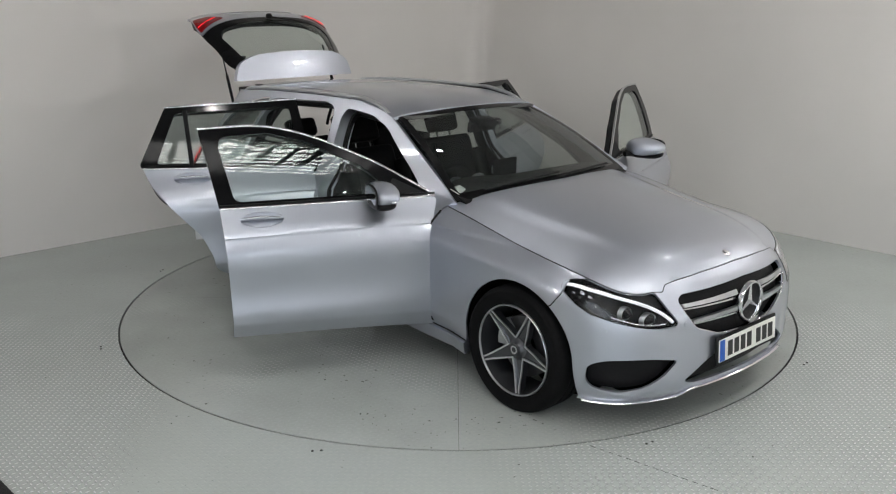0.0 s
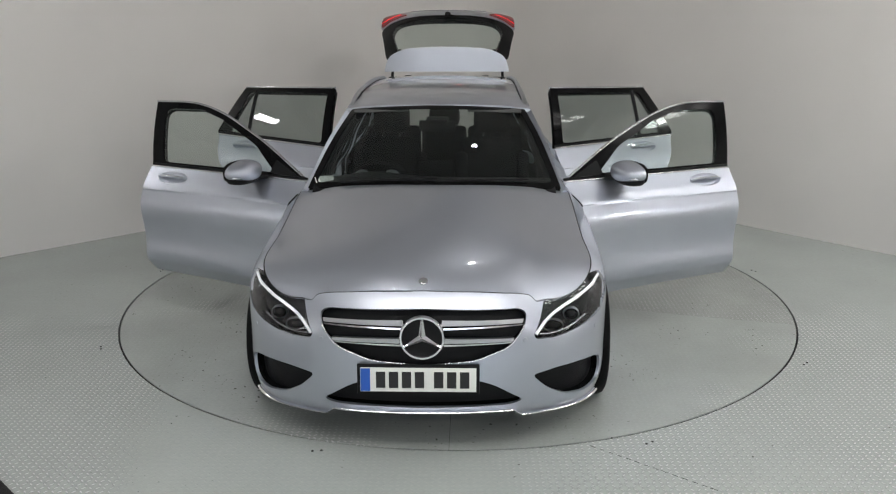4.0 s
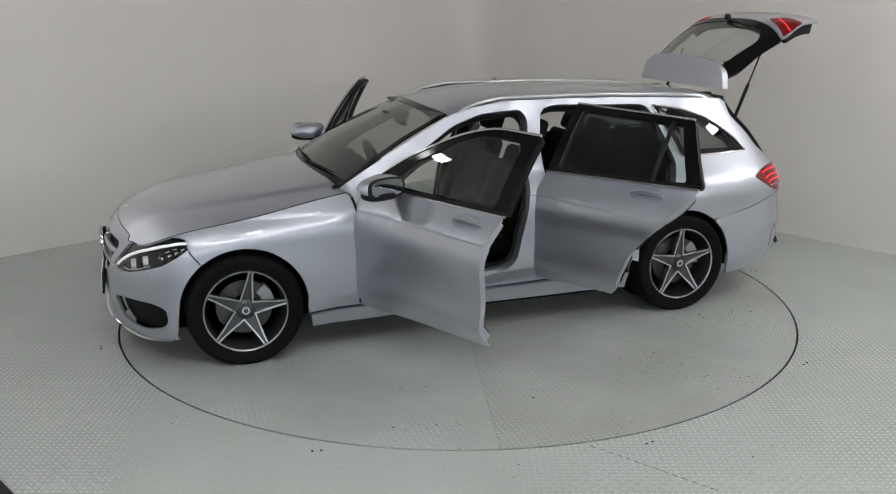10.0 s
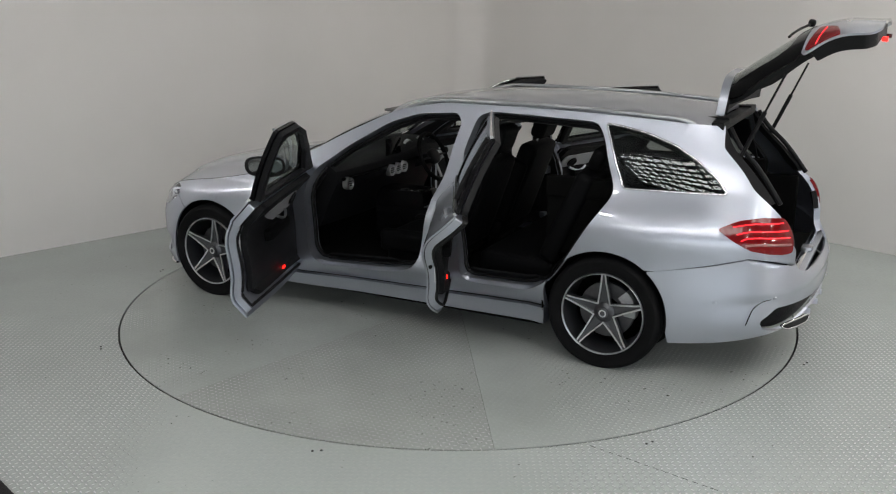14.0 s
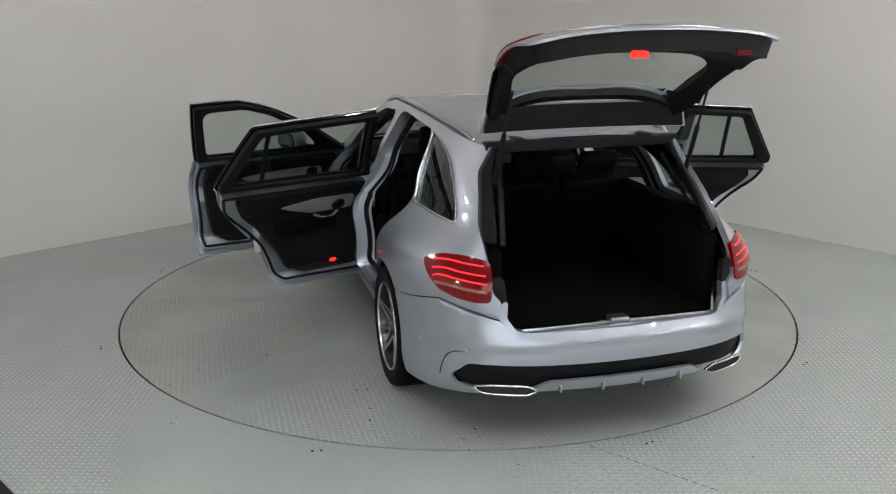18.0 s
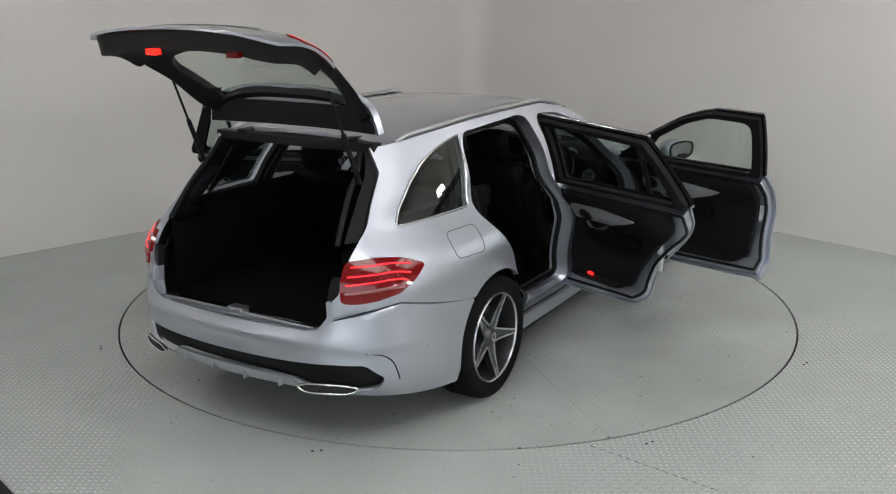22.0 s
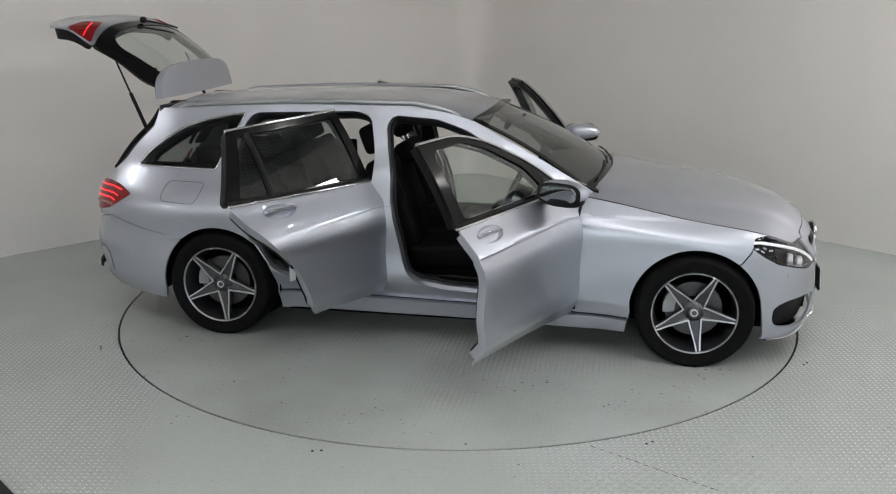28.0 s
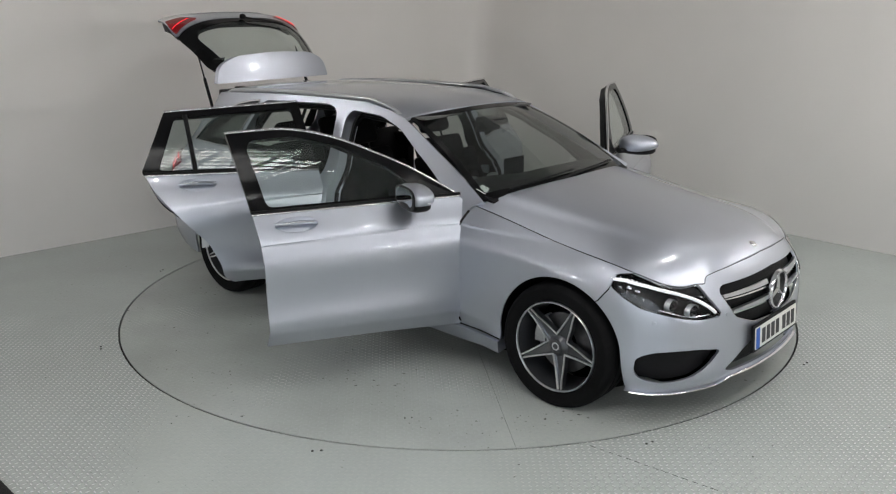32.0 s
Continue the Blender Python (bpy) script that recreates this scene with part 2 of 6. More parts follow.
def filled(outline, holes=(), step=0.035, extra=None):
    """Points and triangles that fill a plane outline with holes, with a grid inside."""
    from mathutils.geometry import delaunay_2d_cdt
    loops = [outline, *holes]
    pts, edges, base = [], [], 0
    for lp in loops:
        k = len(lp)
        pts += [Vector(q) for q in lp]
        edges += [(base + i, base + (i + 1) % k) for i in range(k)]
        base += k
    rim = np.concatenate(loops)
    lo, hi = outline.min(0), outline.max(0)
    gx, gy = np.meshgrid(np.arange(lo[0], hi[0] + step, step), np.arange(lo[1], hi[1] + step, step), indexing="ij")
    g = np.stack([gx.ravel(), gy.ravel()], 1)
    g = g[inside(outline, g)]
    for hole in holes:
        g = g[~inside(hole, g)]
    if extra is not None:
        e = extra[inside(outline, extra)]
        for hole in holes:
            e = e[~inside(hole, e)]
        if len(e):
            g = g[np.min(np.linalg.norm(g[:, None] - e[None], axis=2), axis=1) > step * 0.5]
            e = e[np.min(np.linalg.norm(e[:, None] - rim[None], axis=2), axis=1) > 0.006]
    if len(g):
        near = np.min(np.linalg.norm(g[:, None] - rim[None], axis=2), axis=1)
        g = g[near > step * 0.45]
    pts += [Vector(q) for q in g]
    if extra is not None:
        pts += [Vector(q) for q in e]
    v, _, f, *_ = delaunay_2d_cdt(pts, edges, [], 0, 1e-6)
    v = np.array([tuple(q) for q in v])
    f = np.array([t for t in f if len(t) == 3])
    c = v[f].mean(1)
    ok = inside(outline, c)
    for hole in holes:
        ok &= ~inside(hole, c)
    return v, f[ok]


def shell(name, place, v, f, material, parent=None, thick=0.010, lift=0.0, mirror=False, label="", smooth=40, local=None):
    """A panel with thickness: place(v) gives points and inward normals; local moves it to its parent's space."""
    p, n = place(v)
    outer, inner = p - n * lift, p + n * (thick - lift)
    k = len(v)
    edge = {}
    for t in f:
        for a, b in ((t[0], t[1]), (t[1], t[2]), (t[2], t[0])):
            edge[(a, b)] = True
    faces = [tuple(int(i) for i in t) for t in f] + [tuple(int(i) + k for i in t[::-1]) for t in f]
    faces += [(int(b), int(a), int(a) + k, int(b) + k) for a, b in edge if (b, a) not in edge]
    verts = np.concatenate([outer, inner])
    a, b, c = (outer[f[len(f) // 2][i]] for i in range(3))
    flip = np.dot(np.cross(b - a, c - a), n[f[len(f) // 2][0]]) > 0
    if mirror:
        verts = verts * np.array([1, -1, 1])
        flip = not flip
    if flip:
        faces = [t[::-1] for t in faces]
    if local is not None:
        verts = [local @ Vector(q) for q in verts]
    return from_arrays(name, verts, faces, material, parent, label, smooth)
# ---------------------------------------------------------------- the room
CORNER, LEFT_END, RIGHT_END = (0.19, 4.70), (-7.6, -2.78), (7.6, -3.38)
BACK_Y, ROOM_H = -10.5, 4.62


def wall_between(name, a, b, height=ROOM_H, thick=0.2, low=0.0, paint=None):
    """A wall whose inner face runs from a to b, with the room on its right-hand side."""
    a, b = Vector((*a, low)), Vector((*b, low))
    t = (b - a).normalized()
    out = Vector((-t.y, t.x, 0))
    bm = bmesh.new()
    lower = [bm.verts.new(q) for q in (a - t * thick, b + t * thick, b + t * thick + out * thick, a - t * thick + out * thick)]
    upper = [bm.verts.new(v.co + Vector((0, 0, height))) for v in lower]
    bm.faces.new(lower), bm.faces.new(upper)
    for i in range(4):
        bm.faces.new((lower[i], lower[(i + 1) % 4], upper[(i + 1) % 4], upper[i]))
    return tagged(part(name, bm, paint or M_WALL, smooth=0), "unseen matt dark grey band over the wall, added to darken reflections" if paint else "matt off-white painted studio wall", "wall", kind="structure")


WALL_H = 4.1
wall_between("wall_west", LEFT_END, CORNER, WALL_H)
wall_between("wall_east", CORNER, RIGHT_END, WALL_H)
# the two walls meet in a rounded corner
_c0 = Vector((*CORNER, 0))
_ta, _tb = (Vector((*LEFT_END, 0)) - _c0).normalized(), (Vector((*RIGHT_END, 0)) - _c0).normalized()
bm = bmesh.new()
_run = []
for i_ in range(13):
    k_ = i_ / 12
    q_ = _c0 + _ta * (0.34 * (1 - k_) ** 2) + _tb * (0.34 * k_ ** 2) + (_ta + _tb) * 0.003
    _run.append((bm.verts.new(q_), bm.verts.new(q_ + Vector((0, 0, WALL_H)))))
for (a_, b_), (c_, d_) in zip(_run, _run[1:]):
    bm.faces.new((a_, c_, d_, b_))
tagged(part("wall_corner", bm, M_WALL, smooth=60), "rounded off-white corner between the studio walls", "wall", kind="structure")
# unseen dark bands over the walls, added to darken the car's reflections
wall_between("unseen_band_west", LEFT_END, CORNER, ROOM_H - WALL_H, low=WALL_H, paint=M_ROOF)
wall_between("unseen_band_east", CORNER, RIGHT_END, ROOM_H - WALL_H, low=WALL_H, paint=M_ROOF)
wall_between("wall_south_east", RIGHT_END, (7.6, BACK_Y))
wall_between("wall_south_1", (7.6, BACK_Y), (4.6, BACK_Y))
wall_between("wall_south_2", (-4.6, BACK_Y), (-7.6, BACK_Y))
for name_, z0_, z1_ in (("wall_south_3", 0.0, 0.9), ("wall_south_4", 3.4, ROOM_H)):
    bm = bmesh.new()
    box(bm, -4.4, 4.4, BACK_Y - 0.2, BACK_Y, z0_, z1_)
    tagged(part(name_, bm, M_WALL, smooth=0), "matt off-white painted studio wall", "wall", kind="structure")
# unseen window, added so that its lamp brightens the car's front
bm = bmesh.new()
box(bm, -4.4, -4.34, BACK_Y - 0.16, BACK_Y - 0.04, 0.9, 3.4)
fill_window = tagged(part("fill_window", bm, M_BLACK, smooth=0), "unseen wide dark-framed window, added to light the car's front", "window", kind="structure")
for i_ in range(1, 9):
    bm = bmesh.new()
    x_ = -4.4 + 8.8 * i_ / 8
    box(bm, x_ - 0.06, x_, BACK_Y - 0.16, BACK_Y - 0.04, 0.9, 3.4)
    part("fill_mullion", bm, M_BLACK, fill_window, smooth=0)
area_lamp("window_fill", look((0, BACK_Y - 0.19, 2.15), (0, 0, 2.15)), 8.8, 2.5, 110, (0.90, 0.95, 1.0))
wall_between("wall_south_west", (-7.6, BACK_Y), LEFT_END)

DISC_R, GAP = 2.247, 0.012
SEAM_A, SEAM_B = (0.621, -2.201, 0.0), (1.122, -2.609, 0.0)


def ring_sheet(name, inner, outline, z, material, steps=160):
    """A flat sheet with a round hole at the origin, out to a polygon."""
    bm = bmesh.new()
    poly = [Vector((*q, z)) for q in outline]
    loops = [[], []]
    for i in range(steps):
        a = 2 * math.pi * i / steps
        d = Vector((math.cos(a), math.sin(a), 0))
        far = 1e9
        for j in range(len(poly)):
            p, q = poly[j], poly[(j + 1) % len(poly)]
            e = q - p
            den = d.x * e.y - d.y * e.x
            if abs(den) > 1e-9:
                r = (p.x * e.y - p.y * e.x) / den
                s = (p.x * d.y - p.y * d.x) / den
                if r > 0 and -1e-6 <= s <= 1 + 1e-6:
                    far = min(far, r)
        loops[0].append(bm.verts.new(d * inner + Vector((0, 0, z))))
        loops[1].append(bm.verts.new(d * far + Vector((0, 0, z))))
    low = [bm.verts.new(v.co - Vector((0, 0, 0.14))) for v in loops[0]]
    for i in range(steps):
        j = (i + 1) % steps
        bm.faces.new((loops[0][i], loops[1][i], loops[1][j], loops[0][j]))
        bm.faces.new((low[i], loops[0][i], loops[0][j], low[j]))
    return part(name, bm, material, smooth=30)


ROOM = [(0.3, 5.1), (-8.1, -2.9), (-8.1, -11.0), (8.1, -11.0), (8.1, -3.5)]
floor = tagged(ring_sheet("floor", DISC_R + GAP, ROOM, 0.0, M_FLOOR), "grey painted steel tread plate floor", "floor", kind="structure")
bm = bmesh.new()
bmesh.ops.create_circle(bm, cap_ends=True, segments=96, radius=DISC_R + 0.4)
bmesh.ops.translate(bm, verts=bm.verts, vec=(0, 0, -0.14))
tagged(part("turntable_pit", bm, M_GAP, smooth=0), "dark pit under the turntable's rim gap", "pit", kind="structure")

ceiling_bm = bmesh.new()
box(ceiling_bm, -8.3, 8.3, -11.2, 5.4, ROOM_H, ROOM_H + 0.2)
tagged(part("ceiling", ceiling_bm, M_ROOF, smooth=0), "dark grey painted ceiling with lamps", "ceiling", kind="structure")


def lattice_lamp(x0, x1, y0, y1, z, nx, ny, power):
    """A large ceiling light behind a slanted steel lattice."""
    bm = bmesh.new()
    box(bm, x0, x1, y0, y1, z, z + 0.03)
    lamp = part("ceiling_light", bm, mat("lattice_diffuser", (0.9, 0.9, 0.9), 0.5, emit=(1.0, 0.985, 0.96), power=power), None, smooth=0)
    tagged(lamp, "large bright ceiling light behind a dark steel lattice", "ceiling light", "lattice ceiling lights")
    cx, cy, w, h = (x0 + x1) / 2, (y0 + y1) / 2, x1 - x0, y1 - y0
    for i in range(ny + 1):
        bm = bmesh.new()
        y = y0 + h * i / ny
        box(bm, x0, x1, y - 0.030, y + 0.030, z - 0.06, z - 0.02)
        part("lattice_bar", bm, M_GAP, lamp, smooth=0)
    for i in range(nx + 1):
        bm = bmesh.new()
        x = x0 + w * i / nx
        box(bm, -0.036, 0.036, -h / 2, h / 2, z - 0.055, z - 0.015, m=pose(min(max(x, x0 + 0.2), x1 - 0.2), cy, 0, 0, 0, 9))
        part("lattice_bar", bm, M_GAP, lamp, smooth=0)
    return lamp


lattice_lamp(-2.6, 2.6, -5.6, -4.0, 4.592, 15, 7, 9.4)
lattice_lamp(3.2, 5.2, -3.4, -1.1, 4.592, 7, 9, 7.0)


def spot_lamp(x, y, z=4.60, r=0.055, power=280.0):
    tv, tf = lathe([(0.0, 0.0), (r, 0.0)], 24, "z")
    lamp = empty("ceiling_spot", None, pose(x, y, z))
    tagged(lamp, "unseen round white recessed spotlight, switched on", "spotlight", "ceiling spotlights")
    from_arrays("lens", tv, [t[::-1] for t in tf], mat("spot_lens", (0.9, 0.9, 0.9), 0.4, emit=(1.0, 0.98, 0.95), power=power), lamp)
    tv, tf = lathe([(r * 1.02, -0.005), (r * 1.25, -0.005), (r * 1.25, 0.025), (r * 1.02, 0.025)], 24, "z", True)
    from_arrays("housing", tv, tf, M_BLACK, lamp)
    return lamp


# the far right spots are extra, added to brighten wall and floor there
for q in ((-3.4, -3.0), (-1.0, -2.2), (1.8, -2.4), (4.6, -2.6), (0.5, 1.0), (3.0, 0.3), (-3.0, -7.2), (0.4, -7.0), (3.6, -7.2), (5.2, -5.0), (3.2, -4.6), (5.8, -3.6)):
    spot_lamp(*q)


def wall_lamp(x, y, z, turn, power):
    """A flood lamp on a short bracket high on the wall."""
    bm = bmesh.new()
    box(bm, -0.20, 0.20, -0.06, 0.06, -0.13, 0.13, 0.01)
    lamp = tagged(part("wall_lamp", bm, M_BLACK), "unseen black flood lamp on the wall, switched on", "wall lamp", "flood lamps on the walls")
    lamp.matrix_basis = pose(x, y, z, 0, 0, turn)
    bm = bmesh.new()
    box(bm, -0.18, 0.18, 0.061, 0.066, -0.11, 0.11)
    part("lens", bm, mat("flood_lens", (0.9, 0.9, 0.9), 0.4, emit=(1.0, 0.985, 0.96), power=power), lamp, smooth=0)
    bm = bmesh.new()
    box(bm, -0.03, 0.03, -0.40, -0.06, -0.03, 0.03)
    part("bracket", bm, M_BLACK, lamp, smooth=0)
    return lamp


wall_lamp(4.35, -0.15, 2.75, 88, 100.0)
wall_lamp(-4.45, -0.05, 3.0, -88, 55.0)
# three further floods, added only to brighten the bumpers and the walls
wall_lamp(7.21, -5.6, 2.4, 90, 270.0)
wall_lamp(7.21, -8.0, 2.4, 90, 130.0)
wall_lamp(-7.21, -5.6, 2.4, -90, 190.0)

# turntable: a dark base with separate deck plates
tv, tf = lathe([(0.0, -0.006), (DISC_R - 0.004, -0.006), (DISC_R - 0.004, -0.045), (0.0, -0.045)], 96, "z")
turntable = tagged(from_arrays("turntable", tv, tf, M_GAP, smooth=30), "round grey painted steel turntable set flush in the floor", "turntable")
CUTS = [0, 76, 121.8, 229.5, 318, 360]
for a0, a1 in zip(CUTS, CUTS[1:]):
    n = max(6, int((a1 - a0) / 2))
    half = 0.0008
    ins = half / math.sin(radians(min(a1 - a0, 90)) / 2)
    mid = radians((a0 + a1) / 2)
    tip = (ins * math.cos(mid), ins * math.sin(mid))
    rim = []
    for i in range(n + 1):
        a = radians(a0 + (a1 - a0) * i / n)
        d = half / DISC_R * (1 if i == 0 else -1 if i == n else 0)
        rim.append((DISC_R * math.cos(a + d), DISC_R * math.sin(a + d)))
    ring_ = [tip, *rim]
    k = len(ring_)
    vs = [(*q, 0.0) for q in ring_] + [(*q, -0.006) for q in ring_]
    fs = [(0, i, i + 1) for i in range(1, k - 1)] + [(i, k + i, k + (i + 1) % k, (i + 1) % k) for i in range(k)]
    from_arrays("deck_plate", vs, fs, M_WORN if a0 == 76 else M_DISC, turntable, smooth=0)

# bolts let into the floor round the turntable and a dark rubber mat
bolt_v, bolt_f = lathe([(0.0, 0.003), (0.0055, 0.003), (0.007, 0.0)], 10, "z")
first_bolt = None
for i in range(9):
    a = radians(9 + 40 * i + random.uniform(-8, 8))
    for d in (-0.008, 0.008):
        r = 2.335 + 0.03 * random.random()
        m = pose(r * math.cos(a + d), r * math.sin(a + d), 0.0005)
        if first_bolt is None:
            first_bolt = from_arrays("bolt", bolt_v, bolt_f, M_GAP, floor)
            first_bolt.matrix_basis = m
        else:
            o = new("bolt", first_bolt.data)
            o.parent, o.matrix_basis = floor, m
# the joint between two floor plates, filled with dirt
seam_a, seam_b = Vector(SEAM_A), Vector(SEAM_B)
seam_t = (seam_b - seam_a).normalized()
for i in range(14):
    p0, p1 = seam_a.lerp(seam_b, i / 14 + random.uniform(0, 0.02)), seam_a.lerp(seam_b, (i + 0.75) / 14)
    bm = bmesh.new()
    box(bm, 0, (p1 - p0).length, -0.0016, 0.0016, 0.0003, 0.0011, m=pose(p0.x, p0.y, 0, 0, 0, math.degrees(math.atan2(seam_t.y, seam_t.x))))
    part("floor_joint", bm, M_GAP, floor, smooth=0)
bm = bmesh.new()
box(bm, -0.9, 0.0, -0.6, 0.6, 0.0, 0.02, 0.006)
tagged(part("floor_mat", bm, M_BLACK), "black rubber mat on the grey floor", "mat").matrix_basis = pose(-1.925, -2.612, 0, 0, 0, 45)

# ---------------------------------------------------------------- the car's master surface
PLAN = [(2.185, 0.0), (2.176, 0.2), (2.145, 0.4), (2.08, 0.6), (1.97, 0.76), (1.80, 0.857), (1.55, 0.893), (1.2, 0.897), (0.6, 0.893), (0.0, 0.892),
        (-0.6, 0.893), (-1.2, 0.898), (-1.6, 0.895), (-1.95, 0.868), (-2.2, 0.79), (-2.35, 0.66), (-2.43, 0.48), (-2.47, 0.24), (-2.48, 0.0)]
_p = [(x, -y) for x, y in PLAN[3:0:-1]] + PLAN + [(x, -y) for x, y in PLAN[-2:-5:-1]]
_p = np.array(_p)
_s = np.concatenate([[0], np.cumsum(np.linalg.norm(np.diff(_p, axis=0), axis=1))])
_s -= _s[3]
plan_at = spline(_s, _p)
LENGTH = float(_s[-4])


def u_near(x, y):
    q = np.linspace(0, LENGTH, 2000)
    return float(q[np.argmin(np.sum((plan_at(q) - np.array([x, y])) ** 2, 1))])


VK = [0.17, 0.25, 0.35, 0.50, 0.64, 0.85, 0.985, 1.12, 1.25, 1.39]
# stations along the plan: place, then heights and inward steps at the ten levels
STATIONS = [
    ((2.185, 0.0), [.165, .20, .26, .42, .52, .64, .755, .81, .87, .93], [.055, .02, .0, .0, .005, .022, .108, .20, .30, .42]),
    ((2.145, 0.4), [.165, .20, .26, .42, .52, .63, .738, .80, .86, .92], [.055, .02, .0, .0, .008, .030, .106, .19, .28, .40]),
    ((2.117, 0.50), [.165, .20, .26, .42, .52, .62, .722, .79, .85, .92], [.055, .02, .002, .0, .007, .034, .106, .19, .28, .40]),
    ((2.08, 0.60), [.165, .20, .26, .42, .52, .61, .694, .78, .85, .92], [.055, .02, .003, .0, .006, .040, .098, .20, .30, .40]),
    ((1.80, 0.86), [.17, .22, .30, .42, .56, .69, .765, .86, .94, 1.02], [.03, .012, .0, .0, .0, .020, .076, .22, .32, .42]),
    ((1.42, 0.895), [.19, .28, .40, .54, .66, .755, .825, .93, 1.03, 1.12], [.02, .008, .0, .0, .0, .020, .102, .22, .30, .36]),
    ((0.95, 0.895), [.18, .25, .35, .50, .65, .815, .915, 1.04, 1.16, 1.27], [.035, .015, .014, .004, .0, .014, .112, .20, .26, .32]),
    ((0.30, 0.893), [.17, .25, .375, .50, .64, .85, .985, 1.12, 1.25, 1.38], [.075, .056, .008, .004, .0, .016, .135, .19, .255, .325]),
    ((-0.50, 0.893), [.17, .26, .395, .51, .64, .855, .995, 1.13, 1.26, 1.405], [.078, .060, .008, .004, .0, .018, .140, .195, .258, .330]),
    ((-1.20, 0.898), [.18, .27, .405, .52, .65, .86, 1.0, 1.13, 1.26, 1.395], [.068, .050, .006, .0, .0, .022, .150, .20, .265, .335]),
    ((-1.60, 0.895), [.20, .30, .42, .55, .68, .865, 1.005, 1.13, 1.25, 1.375], [.02, .006, .0, .0, .0, .028, .158, .21, .275, .345]),
    ((-2.0, 0.86), [.235, .31, .42, .55, .68, .87, 1.01, 1.12, 1.24, 1.355], [.03, .006, .0, .004, .010, .045, .175, .235, .31, .38]),
    ((-2.3, 0.71), [.28, .34, .43, .55, .67, .86, 1.0, 1.12, 1.24, 1.36], [.05, .012, .0, .004, .02, .055, .16, .24, .34, .45]),
    ((-2.44, 0.45), [.30, .36, .44, .55, .64, .85, 1.0, 1.12, 1.25, 1.38], [.06, .02, .0, .0, .035, .06, .13, .22, .33, .45]),
    ((-2.48, 0.0), [.30, .36, .44, .55, .63, .85, 1.0, 1.12, 1.25, 1.40], [.06, .02, .0, .0, .045, .07, .13, .22, .33, .46]),
]
NU, NV = 640, 200
US, VS = np.linspace(0, LENGTH, NU), np.linspace(VK[0], VK[-1], NV)
_su = [u_near(*s[0]) for s in STATIONS]
_su[0], _su[-1] = 0.0, LENGTH
_mu = [-_su[2], -_su[1], *_su, 2 * LENGTH - _su[-2], 2 * LENGTH - _su[-3]]
_rows = [STATIONS[2], STATIONS[1], *STATIONS, STATIONS[-2], STATIONS[-3]]
_zk = spline(_mu, [r[1] for r in _rows])(US)
_dk = spline(_mu, [r[2] for r in _rows])(US)
_zg = spline(VK, _zk.T)(VS).T
_dg = spline(VK, _dk.T)(VS).T
_c = plan_at(US)
_t = np.gradient(_c, axis=0)
_n = np.stack([-_t[:, 1], _t[:, 0]], 1)
_n /= np.linalg.norm(_n, axis=1, keepdims=True)
_n *= np.sign(np.sum(_n * (np.array([[-0.1, 0.0]]) - _c), axis=1, keepdims=True))
# the crease under the handles
_zc = 0.862 - 0.035 * np.clip((_c[:, 0] - 0.4) / 1.2, 0, 1) - 0.03 * np.clip((-_c[:, 0] - 0.6) / 1.2, 0, 1)
_amp = 0.013 * np.clip((1.55 - _c[:, 0]) / 0.6, 0, 1) * np.clip((_c[:, 0] + 1.5) / 1.0, 0, 1)
_below = np.clip(_zc[:, None] - _zg, 0, None)
_dg = _dg + _amp[:, None] * np.exp(-_below / 0.10) * (1 - np.exp(-_below / 0.006))
_zl = 0.388 - 0.045 * _c[:, 0]
_low_amp = 0.46 * np.clip((1.10 - _c[:, 0]) / 0.2, 0, 1) * np.clip((_c[:, 0] + 1.15) / 0.2, 0, 1)
_dg = _dg + _low_amp[:, None] * np.clip(_zl[:, None] - _zg, 0, 0.10)
# the ledge across the rear bumper
_zr = 0.553 - 0.045 * (_c[:, 1] / 0.7) ** 2
_rear_amp = 0.014 * np.clip((-2.0 - _c[:, 0]) / 0.2, 0, 1)
_under = np.clip(_zr[:, None] - _zg, 0, None)
_dg = _dg + _rear_amp[:, None] * np.exp(-_under / 0.07) * (1 - np.exp(-_under / 0.008))
GRID = np.stack([_c[:, 0:1] + _n[:, 0:1] * _dg, _c[:, 1:2] + _n[:, 1:2] * _dg, _zg], 2)
_gu, _gv = np.gradient(GRID, axis=0), np.gradient(GRID, axis=1)
NORMAL = np.cross(_gu, _gv)
NORMAL /= np.linalg.norm(NORMAL, axis=2, keepdims=True) + 1e-12
NORMAL *= np.sign(np.sum(NORMAL[:, :, :2] * _n[:, None, :], axis=2, keepdims=True) + 1e-9)


def level_v(column, z):
    return float(np.interp(z, _zg[column], VS))


# rows of points that keep the creases sharp in the panels
CREASES = []
for _i in range(0, NU, 3):
    if -1.6 < _c[_i, 0] < 1.5 and _amp[_i] > 0.002:
        CREASES += [(US[_i], level_v(_i, _zc[_i] + _o)) for _o in (0.012, 0.0, -0.006, -0.016)]
    if -1.1 < _c[_i, 0] < 1.05:
        CREASES += [(US[_i], level_v(_i, _zl[_i] + _o)) for _o in (0.010, 0.0, -0.010)]
CREASES = np.array(CREASES)


